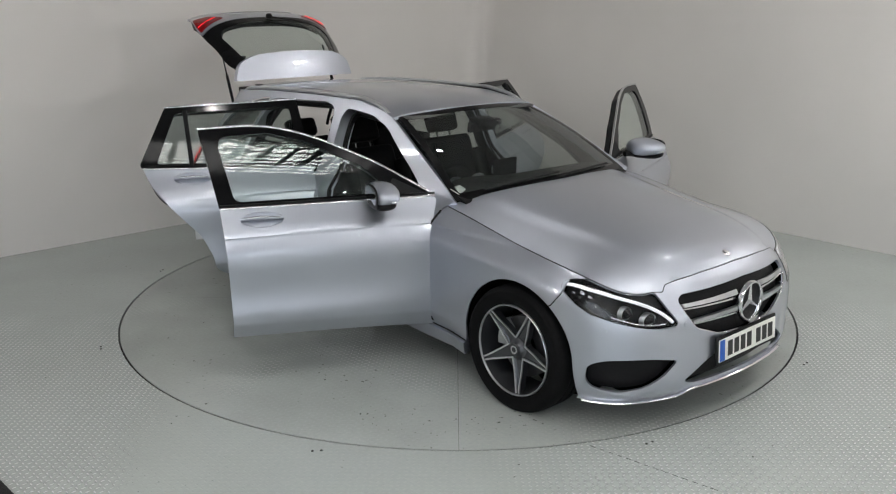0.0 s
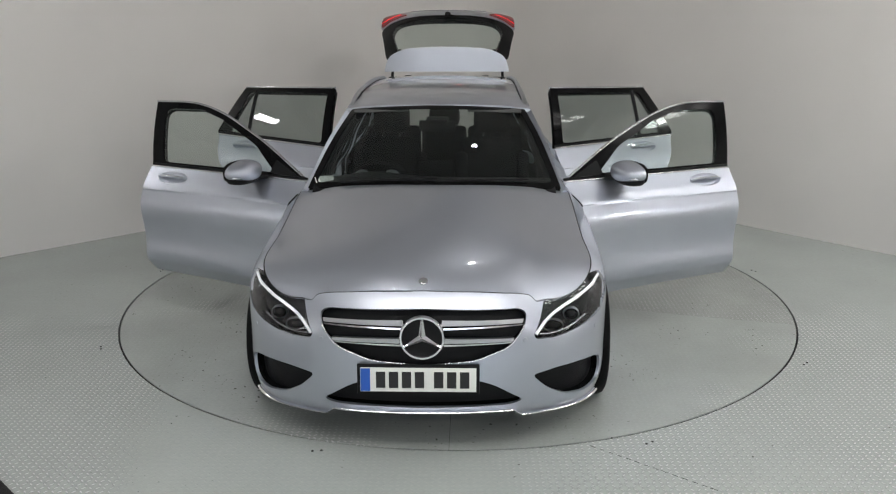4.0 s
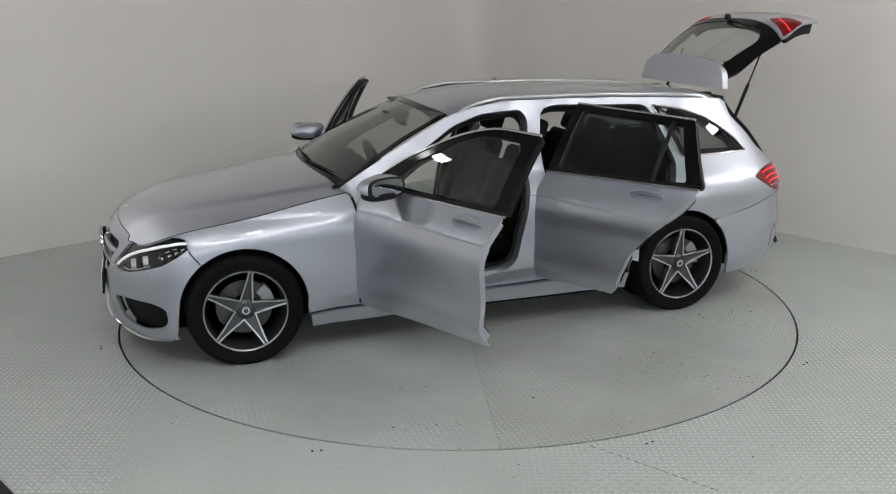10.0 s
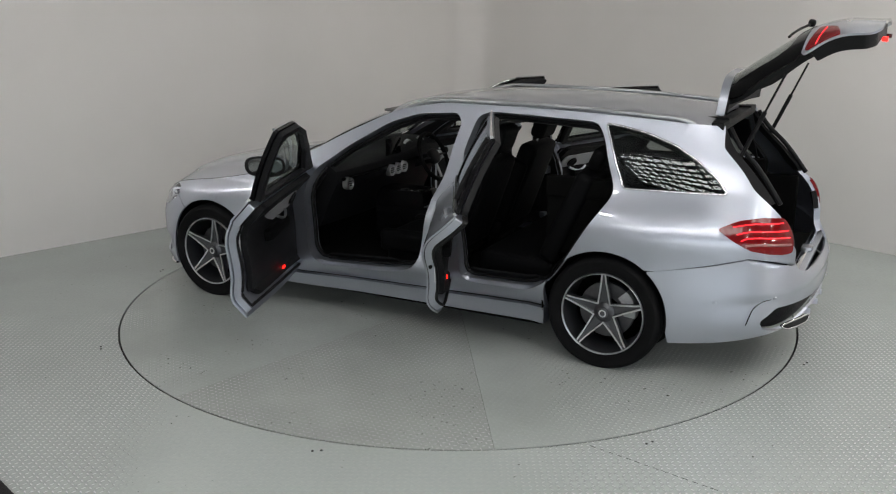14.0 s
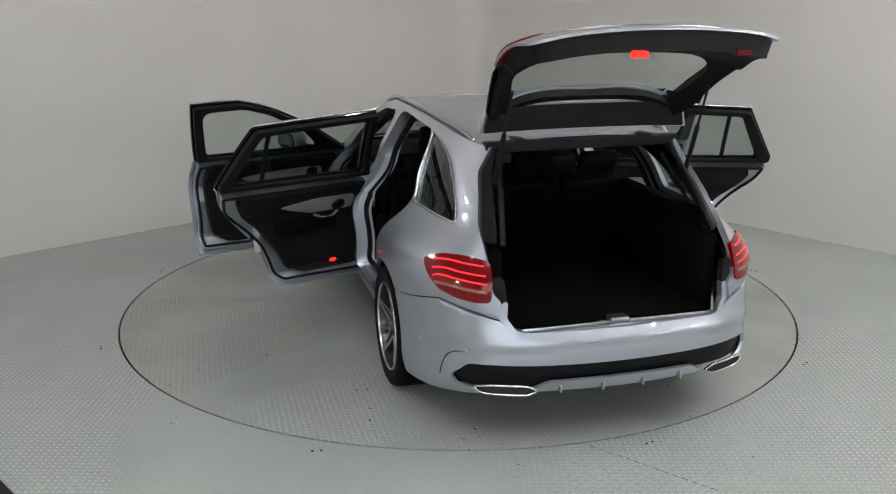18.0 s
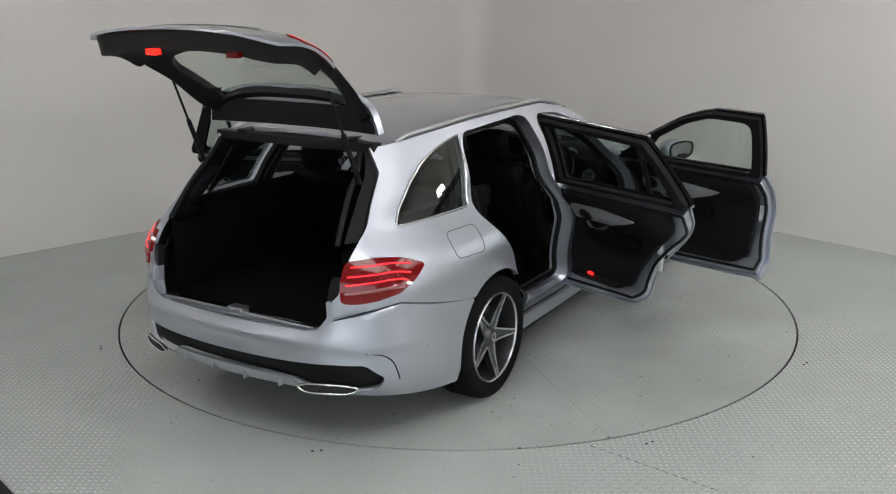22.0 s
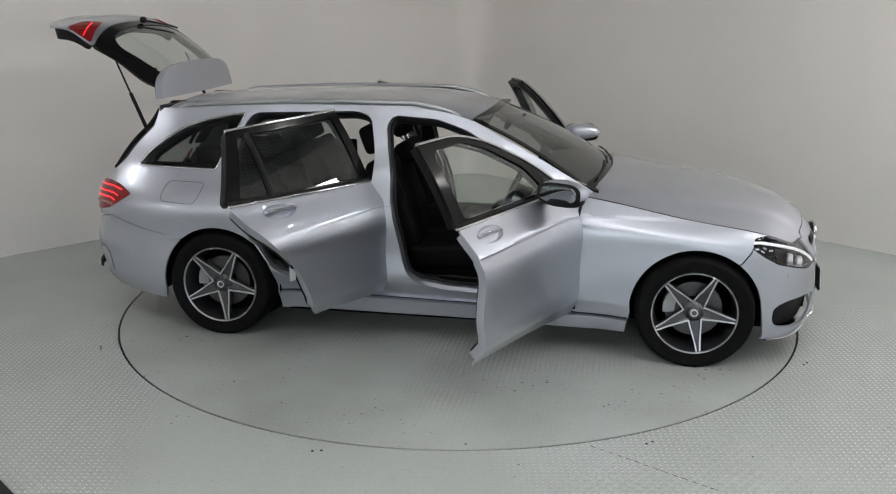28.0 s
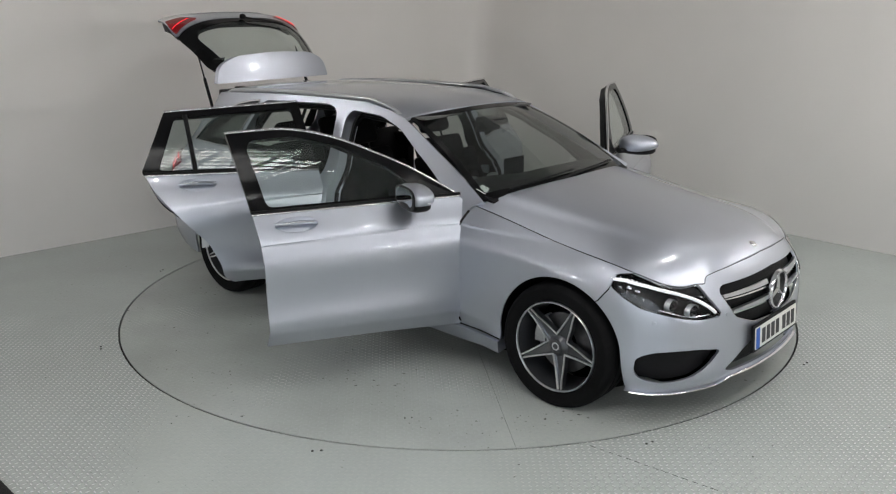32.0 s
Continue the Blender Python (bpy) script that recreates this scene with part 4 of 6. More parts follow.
for _, m in SIDES:
    shell("quarter_trim", on_body, qv, qf, M_BLACK, car, 0.03, -0.033, m)
    shell("side_trim", on_body, v, f, M_BLACK, car, 0.012, -0.085, m)
    q = to_uv(rounded(Q_WIN, 0.02, 0.03), (0, 2), U_SIDE0, U_SIDE1)
    qa = along(q, 0.004, m)
    trim("window_trim", qa + qa[:1], 0.0065, M_CHROME, car, label="bright chrome trim round the quarter window")

# sills
skirt = join(path("side", [(1.045, 0.175), (1.055, 0.256), (0.0, 0.268), (-1.060, 0.290), (-1.05, 0.195)], 0.0), path("side", [(-1.05, 0.18), (1.04, 0.17)], 0.0))
pair("side_skirt", skirt, (), M_PAINT, lift=0.020, thick=0.055)
for _, m in SIDES:
    trim("sill_gap", along(path("side", [(1.05, 0.262), (0.0, 0.274), (-1.055, 0.296)], 0, 0.1), 0.001, m), 0.0045, M_GAP, car)
    for k in range(3):
        zz = 0.300 + 0.012 * k
        pts = along(path("side", [(0.44, zz + 0.012), (-0.98, zz + 0.045)], 0, 0.1), -0.022 - 0.010 * k, m)
        trim("sill_rib", pts, 0.004, M_SATIN, car)

# rear bumper
U_BR = float(to_uv([(-1.79, 0.24)], (0, 2), U_SIDE0, U_SIDE1)[0][0])
DIFF = [(0.0, 0.450), (0.60, 0.452), (0.70, 0.445), (0.762, 0.372), (0.735, 0.324), (0.66, 0.309), (0.43, 0.312), (0.36, 0.362), (0.0, 0.368)]
rb = join(ring(U_BR, LENGTH, V0, 50), path("rear", DIFF[::-1], 0.02), path("rear", [(0.0, 0.60), (0.46, 0.60), (0.53, 0.618), (0.572, 0.650)], 0.03),
          path("side", [(-2.16, 0.712), (-1.96, 0.662), (-1.66, 0.604)], 0.03), path("side", arch(ARCH_R, 0.362, 132, 188), 0))
rear_bumper = across("rear_bumper", rb, (), M_PAINT, step=0.028, thick=0.014)
across("diffuser_band", join(path("rear", [(0.0, 0.460), (0.60, 0.462), (0.71, 0.455), (0.772, 0.372), (0.742, 0.318), (0.66, 0.302), (0.42, 0.306), (0.35, 0.352), (0.0, 0.358)], 0.02)), (), M_BLACK, rear_bumper, step=0.05, thick=0.01, lift=-0.03)
U_REAR = u_near(-2.02, 0.86)


def on_exhaust(uv):
    """Upright places behind the bumper's lower edge for the tail pipes."""
    p = on_body(uv)[0]
    p0, n0 = on_body(np.stack([uv[:, 0], np.full(len(uv), 0.36)], 1))
    n0 = n0 * np.array([1, 1, 0])
    return np.stack([p0[:, 0], p0[:, 1], p[:, 2]], 1), n0 / np.linalg.norm(n0, axis=1, keepdims=True)


for s_, m in SIDES:
    q = to_uv(rounded([(0.405, 0.338), (0.46, 0.360), (0.61, 0.360), (0.676, 0.344), (0.63, 0.318), (0.445, 0.316)], 0.03, 0.02), (1, 2), U_REAR, LENGTH)
    ep, en = on_exhaust(q)
    qa = [Vector((w[0], -w[1] if m else w[1], w[2])) for w in ep - en * 0.012]
    ex = trim("exhaust_trim", qa + qa[:1], 0.0055, M_CHROME, rear_bumper, label="chrome exhaust surround")
    v, f = filled(q, (), 0.05)
    shell("exhaust_mouth", on_exhaust, v, f, M_GAP, ex, 0.01, 0.008, m)
    for yf in (0.10, 0.30):
        c = on_body(to_uv([(yf, 0.33)], (1, 2), U_REAR, LENGTH))[0][0]
        bm = bmesh.new()
        box(bm, c[0] - 0.022, c[0] + 0.02, s_ * yf - 0.004, s_ * yf + 0.004, 0.306, 0.340, 0.002)
        part("diffuser_fin", bm, M_PAINT, rear_bumper)
    # dark tube: the vent's slit below, painted shade along a body crease above
    vent = path("side", [(-2.30, 0.497), (-2.245, 0.486), (-2.205, 0.450), (-2.178, 0.355)], 0.03, 0.012)
    trim("corner_vent_and_crease", along(vent, -0.003, m), 0.0045, M_BLACK, rear_bumper)
    for xx, zz in ((-2.02, 0.475), (-2.30, 0.50)):
        c, n_ = on_body(to_uv([(xx, zz)], (0, 2), U_SIDE0, U_SIDE1))
        sv, sf = lathe([(0.0, 0.004), (0.009, 0.004), (0.0105, 0.002), (0.0115, -0.004)], 14, "x")
        rot = Vector((1, 0, 0)).rotation_difference(Vector(-n_[0])).to_matrix()
        pts = [rot @ Vector(w) + Vector(c[0]) for w in sv]
        if m:
            pts, sf = [Vector((w.x, -w.y, w.z)) for w in pts], [t[::-1] for t in sf]
        from_arrays("parking_sensor", pts, sf, M_PAINT, rear_bumper)

# tail lamps on the body
TL = join(path("side", [(-2.17, 0.912), (-2.09, 0.902), (-1.998, 0.862, 0.02), (-2.09, 0.803), (-2.17, 0.760)], 0.03), path("rear", [(0.735, 0.740), (0.665, 0.729), (0.606, 0.734), (0.596, 0.83), (0.596, 0.906), (0.68, 0.914)], 0.02))
for s_, m in SIDES:
    v, f = filled(TL, (), 0.03)
    tl = shell("tail_lamp", on_body, v, f, M_REDGLOW, car, 0.02, 0.008, m, label="red tail lamp with glowing bands")
    for k, (z0, z1, lit) in enumerate(((0.886, 0.884, M_REDLIT), (0.852, 0.846, M_REDLIT), (0.822, 0.812, M_REDLIT), (0.788, 0.776, M_REVERSE))):
        bar = np.concatenate([path("side", [(-2.070 - 0.024 * k, z0 - 0.012), (-2.14, z0), (-2.20, z0 + 0.002)], 0.05), path("rear", [(0.74, z0), (0.62, z1)], 0.02)])
        trim("lamp_band", along(bar, 0.0075, m), 0.0075 if lit is M_REVERSE else 0.0036, lit, tl)
    v, f = filled(path("rear", [(0.562, 0.737), (0.592, 0.768), (0.596, 0.845), (0.560, 0.850), (0.548, 0.82), (0.540, 0.737)], 0.01), (), 0.04)
    shell("hatch_trim", on_body, v, f, M_BLACK, car, 0.03, -0.018, m)
    # silver jamb coloured black for the shade in its recessed channel
    v, f = filled(path("rear", [(0.604, 0.985), (0.602, 1.03), (0.580, 1.12), (0.543, 1.25), (0.504, 1.352), (0.474, 1.352), (0.512, 1.25), (0.545, 1.11), (0.560, 0.985)], 0.01), (), 0.05)
    shell("hatch_jamb_shade", on_body, v, f, M_BLACK, car, 0.02, -0.022, m)
    trim("hatch_seal", along(path("rear", [(0.535, 0.975), (0.515, 1.10), (0.482, 1.25), (0.455, 1.352)], 0.02), -0.024, m), 0.014, M_BLACK, car)
    v, f = filled(path("rear", [(0.575, 0.655), (0.560, 0.735), (0.535, 0.735), (0.540, 0.66), (0.50, 0.606), (0.535, 0.620)], 0.01), (), 0.04)
    shell("hatch_lip", on_body, v, f, M_PAINT, car, 0.03, -0.014, m)

# roof
roof_mid = spline([-1.90, -1.2, -0.7, -0.2, 0.0, 0.17], [1.392, 1.437, 1.447, 1.428, 1.405, 1.370])
R_U = np.linspace(roof_u0, roof_u1, 60)
R_P = on_body(np.stack([R_U, np.full(60, V9)], 1))[0]
_rx = np.concatenate([R_P[:, 0], [-0.05, 0.10]])
_ry = np.concatenate([R_P[:, 1], on_body(to_uv([(-0.05, 1.372), (0.10, 1.335)], (0, 2), U_SIDE0, U_SIDE1))[0][:, 1]])
_rz = np.concatenate([R_P[:, 2], [1.372, 1.335]])


def on_roof(q):
    x, y = q[:, 0], np.abs(q[:, 1])
    ye, ze = np.interp(x, _rx, _ry), np.interp(x, _rx, _rz)
    k = np.clip(y / ye, 0, 1)
    z = ze + np.maximum(roof_mid(np.clip(x, -1.9, 0.17))[:, 0] - ze, 0.0) * (1 - k ** 2.5)
    return np.stack([x, q[:, 1], z], 1), np.tile([0, 0, -1.0], (len(x), 1))


redge = [(x, y) for x, y in zip(_rx, _ry) if x > -1.855]
redge.insert(0, (-1.858, redge[0][1]))
rfront = [(0.10 + 0.07 * (1 - (y / 0.56) ** 2), y) for y in np.linspace(0.54, -0.54, 24)]
v, f = filled(np.array(redge + rfront + [(x, -y) for x, y in redge[::-1]]), (), 0.05)
shell("roof", on_roof, v, f, M_PAINT, car, 0.02)
bm = bmesh.new()
box(bm, -1.93, -1.862, -0.50, 0.50, 1.325, 1.372, 0.008)
part("roof_end", bm, M_BLACK, car)

# windscreen
WS_T, WS_B = 0.575, 0.735


def on_screen(q):
    s, t = q[:, 0], q[:, 1]
    y = t * (WS_B + (WS_T - 0.02 - WS_B) * s)
    x = (0.925 - 0.115 * t ** 2) + ((0.168 - 0.068 * t ** 2) - (0.925 - 0.115 * t ** 2)) * s
    z = (0.995 - 0.035 * t ** 2) + ((1.366 - 0.032 * t ** 2) - (0.995 - 0.035 * t ** 2)) * s + 0.030 * np.sin(np.pi * s)
    return np.stack([x, y, z], 1), np.tile([-0.43, 0, -0.9], (len(s), 1))


v, f = filled(np.array([(0, t) for t in np.linspace(-1, 1, 30)] + [(s, 1) for s in np.linspace(0.1, 0.9, 9)] + [(1, t) for t in np.linspace(1, -1, 30)] + [(s, -1) for s in np.linspace(0.9, 0.1, 9)]), (), 0.08)
shell("windscreen", on_screen, v, f, M_SCREEN, car, 0.006).visible_shadow = False
rim_out = rounded([(0.0, -1.0), (1.0, -1.0), (1.0, 1.0), (0.0, 1.0)], 0.01, 0.06)
rim_in = rounded([(0.055, -0.945), (0.94, -0.935), (0.94, 0.935), (0.055, 0.945)], 0.04, 0.05)
v, f = filled(rim_out, [rim_in], 0.06)
shell("screen_border", on_screen, v, f, M_GLOSSBLACK, car, 0.003, 0.002, label="black printed border of the windscreen")

# roof rails and headliner
for _, m in SIDES:
    xs = np.linspace(-1.78, 0.03, 40)
    k = np.minimum(1, np.minimum((xs + 1.78) / 0.10, (0.03 - xs) / 0.14))
    pts = [Vector((x, (-1 if m else 1) * (np.interp(x, _rx, _ry) - 0.018), np.interp(x, _rx, _rz) - 0.004 + 0.022 * math.sqrt(max(w, 0)))) for x, w in zip(xs, k)]
    trim("roof_rail", pts, 0.014, M_SATIN, car, 0.9, label="brushed aluminium roof rail")
    trim("roof_gutter", [Vector((q.x, q.y * 0.97, np.interp(q.x, _rx, _rz) + 0.006)) for q in pts[2:-2]], 0.0035, M_BLACK, car)
hl = np.array([(x, y - 0.05) for x, y in zip(_rx, _ry) if x > -1.85] + [(0.08, y) for y in np.linspace(0.48, -0.48, 12)] + [(x, -y + 0.05) for x, y in zip(_rx[::-1], _ry[::-1]) if x > -1.85])
v, f = filled(hl, (), 0.08)
shell("headliner", on_roof, v, f, mat("dark_headliner", (0.05, 0.05, 0.052), 0.9, grain=0.1, scale=200), car, 0.01, -0.04)

# fuel flap outline on the right side, bonnet badge
fl = along(side([(-1.505, 0.942), (-1.760, 0.946), (-1.788, 0.835), (-1.550, 0.824)], 0.04, 0.015), 0.0003, True)
trim("fuel_flap_gap", fl + fl[:1], 0.0014, M_GAP, car)
tv, tf = lathe([(0.0, 0.004), (0.017, 0.004), (0.021, 0.002), (0.023, -0.004)], 20, "z")
from_arrays("bonnet_badge", [(a, b, c) for a, b, c in tv], tf, M_CHROME, car).matrix_basis = pose(2.03, 0, float(on_bonnet(np.array([[2.03, 0.0]]))[0][0][2]) + 0.001, 0, 28, 0)
# scuttle below the windscreen with wiper arms
sc_v, sc_f = [], []
for i in range(31):
    t = -0.80 + 1.60 * i / 30
    x, z = 0.925 - 0.115 * t * t, 0.995 - 0.035 * t * t
    sc_v += [(x - 0.03, t * 0.735, z + 0.010), (x + 0.06, t * 0.74, z - 0.016), (x + 0.06, t * 0.74, z - 0.09), (x - 0.03, t * 0.735, z - 0.09)]
for i in range(30):
    for w in range(4):
        sc_f.append((i * 4 + w, i * 4 + (w + 1) % 4, i * 4 + 4 + (w + 1) % 4, i * 4 + 4 + w))
from_arrays("scuttle", sc_v, sc_f, M_BLACK, car)
for y0, y1 in ((-0.55, 0.02), (0.0, 0.55)):
    pts = []
    for i in range(12):
        t = (y0 + (y1 - y0) * i / 11) / 0.735
        q = on_screen(np.array([[0.035 + 0.03 * i / 11, t]]))[0][0]
        pts.append(Vector(q) + Vector((0.010, 0, 0.014)))
    trim("wiper", pts, 0.006, M_BLACK, car)

# ---------------------------------------------------------------- headlamps
for s_, m in SIDES:
    v, f = filled(HEAD, (), 0.03)
    lamp = shell("headlamp", on_body, v, f, M_LENS, car, 0.004, 0.003, m, label="clear headlamp with a bright light strip")
    lamp.visible_shadow = False
    shell("housing", on_body, v, f, M_BLACK, lamp, 0.01, -0.075, m)
    p, n = on_body(HEAD)
    k = len(p)
    vs = np.concatenate([p + n * 0.002, p + n * 0.08])
    fs = [(i, (i + 1) % k, k + (i + 1) % k, k + i) for i in range(k)]
    if m:
        vs = vs * np.array([1, -1, 1])
    from_arrays("lamp_rim", vs, fs, M_GLOSSBLACK, lamp)
    strip = np.concatenate([path("front", [(0.518, 0.562), (0.548, 0.600), (0.590, 0.634), (0.66, 0.668), (0.72, 0.690)], 0.05), path("side", [(1.85, 0.715), (1.755, 0.736), (1.700, 0.735)], 0.02)])
    trim("light_strip", along(strip, -0.016, m), 0.0062, M_WHITELIT, lamp, 1.3)
    lower_strip = path("front", [(0.545, 0.556), (0.62, 0.556), (0.70, 0.574), (0.775, 0.602)], 0.05)
    trim("lower_strip", along(lower_strip, -0.034, m), 0.0045, M_CHROME, lamp)
    # black shelf above the strip
    v2, f2 = filled(to_uv(rounded([(0.556, 0.684), (0.545, 0.632), (0.60, 0.656), (0.70, 0.700), (0.70, 0.722)], 0.008, 0.02), (1, 2), 0, U_FRONT), (), 0.04)
    shell("brow", on_body, v2, f2, M_BLACK, lamp, 0.006, -0.020, m)
    for yy, zz, ry, rz in ((0.612, 0.592, 0.046, 0.028), (0.705, 0.622, 0.036, 0.030)):
        c, n_ = on_body(to_uv([(yy, zz)], (1, 2), 0, U_FRONT))
        o = Vector(c[0]) + Vector(n_[0]) * 0.045
        for nm, prof, mt in (("projector", [(0.94, 0.004), (1.0, 0.008), (1.05, 0.004), (1.05, -0.02), (0.94, -0.02)], M_SATIN), ("projector_lens", [(0.0, 0.026), (0.5, 0.020), (0.82, 0.008), (0.95, -0.004), (0.95, -0.02)], M_GLOSSBLACK)):
            tv, tf = lathe([(a_, b_) for a_, b_ in prof], 28, "x", nm == "projector")
            pts = [Vector((w[0], w[1] * ry, w[2] * rz)) + o for w in tv]
            if m:
                pts, tf = [Vector((w.x, -w.y, w.z)) for w in pts], [t[::-1] for t in tf]
            from_arrays(nm, pts, tf, mt, lamp)
    # facetted reflectors at the outer end
    for k_, (xx, zz) in enumerate(((1.86, 0.650), (1.82, 0.668), (1.78, 0.684), (1.745, 0.702), (1.83, 0.690), (1.79, 0.706))):
        c, n_ = on_body(to_uv([(xx, zz)], (0, 2), U_SIDE0, U_SIDE1))
        bm = bmesh.new()
        box(bm, -0.012, 0.012, -0.003, 0.003, -0.006, 0.006, 0.002)
        o = part("reflector", bm, M_CHROME, lamp)
        q_ = Vector(c[0]) + Vector(n_[0]) * 0.038
        o.matrix_basis = pose(q_.x, -q_.y if m else q_.y, q_.z, 20 - 9 * k_, 10 * (k_ % 3), (35 - 12 * k_) * (-1 if m else 1))

# ---------------------------------------------------------------- doors
FD_HINGE, FD_ANGLE = Vector((0.715, 0.80, 0)), 68.0
RD_HINGE, RD_ANGLE = Vector((-0.412, 0.80, 0)), 64.0
FD = dict(low=[(0.735, 0.262, 0.01), (-0.405, 0.318, 0.01), (-0.410, 0.60), (-0.425, 0.985, 0.01), (0.73, 0.972, 0.02), (0.752, 0.92), (0.748, 0.85)],
          rim=[(0.735, 0.975, 0.01), (-0.425, 0.988, 0.01), (-0.492, 1.378, 0.015), (-0.17, 1.385), (0.075, 1.325), (0.42, 1.170)],
          win=[(0.50, 1.010), (-0.345, 1.018, 0.04), (-0.410, 1.338, 0.07), (-0.13, 1.345), (0.06, 1.290), (0.34, 1.155)],
          card=[(0.68, 0.312, 0.05), (-0.27, 0.350, 0.12), (-0.328, 0.60), (-0.345, 0.98), (0.66, 0.975)],
          handle=(-0.22, 0.928), arc=[(0.55, 0.790), (0.22, 0.768), (0.0, 0.830), (-0.08, 0.866, 0.01), (0.12, 0.893), (0.40, 0.905), (0.56, 0.895)],
          speaker=(0.47, 0.848), pull=(0.32, 0.725), lamp=(0.28, 0.350), tag=(-0.352, 0.74))
RD = dict(low=[(-0.425, 0.322, 0.01), (-1.02, 0.350, 0.02), (-1.082, 0.40), (-1.095, 0.48), (-1.16, 0.62), (-1.29, 0.765), (-1.43, 0.93), (-1.475, 1.018, 0.01), (-0.440, 0.988, 0.01), (-0.430, 0.6)],
          rim=[(-0.442, 0.990, 0.01), (-1.478, 1.020, 0.01), (-1.49, 1.045, 0.01), (-1.325, 1.368, 0.02), (-0.508, 1.395, 0.015)],
          win=[(-0.515, 1.020), (-1.395, 1.045), (-1.268, 1.335), (-0.560, 1.358)],
          card=[(-0.48, 0.372, 0.05), (-0.95, 0.380, 0.12), (-1.05, 0.56), (-1.218, 0.77), (-1.38, 1.0), (-0.50, 0.985)],
          handle=(-1.185, 0.952), arc=[(-0.53, 0.800), (-0.80, 0.826), (-0.99, 0.880), (-1.055, 0.906, 0.01), (-0.82, 0.938), (-0.53, 0.925)],
          speaker=(-0.64, 0.872), pull=(-0.72, 0.755), lamp=(-0.68, 0.400), tag=(-1.175, 0.71))
M_STICKER = mat("pale_sticker", (0.62, 0.63, 0.65), 0.5, stain=0.04, stain_scale=20)
M_MIRROR = mat("mirror_glass", (0.25, 0.26, 0.27), 0.02, 1.0, stain=0.01)


def blob(name, centre, radii, material, parent, power=2.6, n=(24, 14), squash=None):
    """A rounded box-like body."""
    vs, fs = [], []
    sg = lambda w, e: math.copysign(abs(w) ** e, w)
    for i in range(n[1] + 1):
        a = -math.pi / 2 + math.pi * i / n[1]
        for j in range(n[0]):
            b = 2 * math.pi * j / n[0]
            e = 2 / power
            q = Vector((sg(math.cos(a), e) * sg(math.cos(b), e), sg(math.cos(a), e) * sg(math.sin(b), e), sg(math.sin(a), e)))
            q = Vector((q.x * radii[0], q.y * radii[1], q.z * radii[2]))
            if squash:
                q = squash(q)
            vs.append(q + Vector(centre))
    for i in range(n[1]):
        for j in range(n[0]):
            k = (j + 1) % n[0]
            fs.append((i * n[0] + j, i * n[0] + k, (i + 1) * n[0] + k, (i + 1) * n[0] + j))
    return from_arrays(name, vs, fs, material, parent, smooth=50)


def at_skin(x, z):
    p, n = on_body(to_uv([(x, z)], (0, 2), U_SIDE0, U_SIDE1))
    return Vector(p[0]), Vector(n[0])


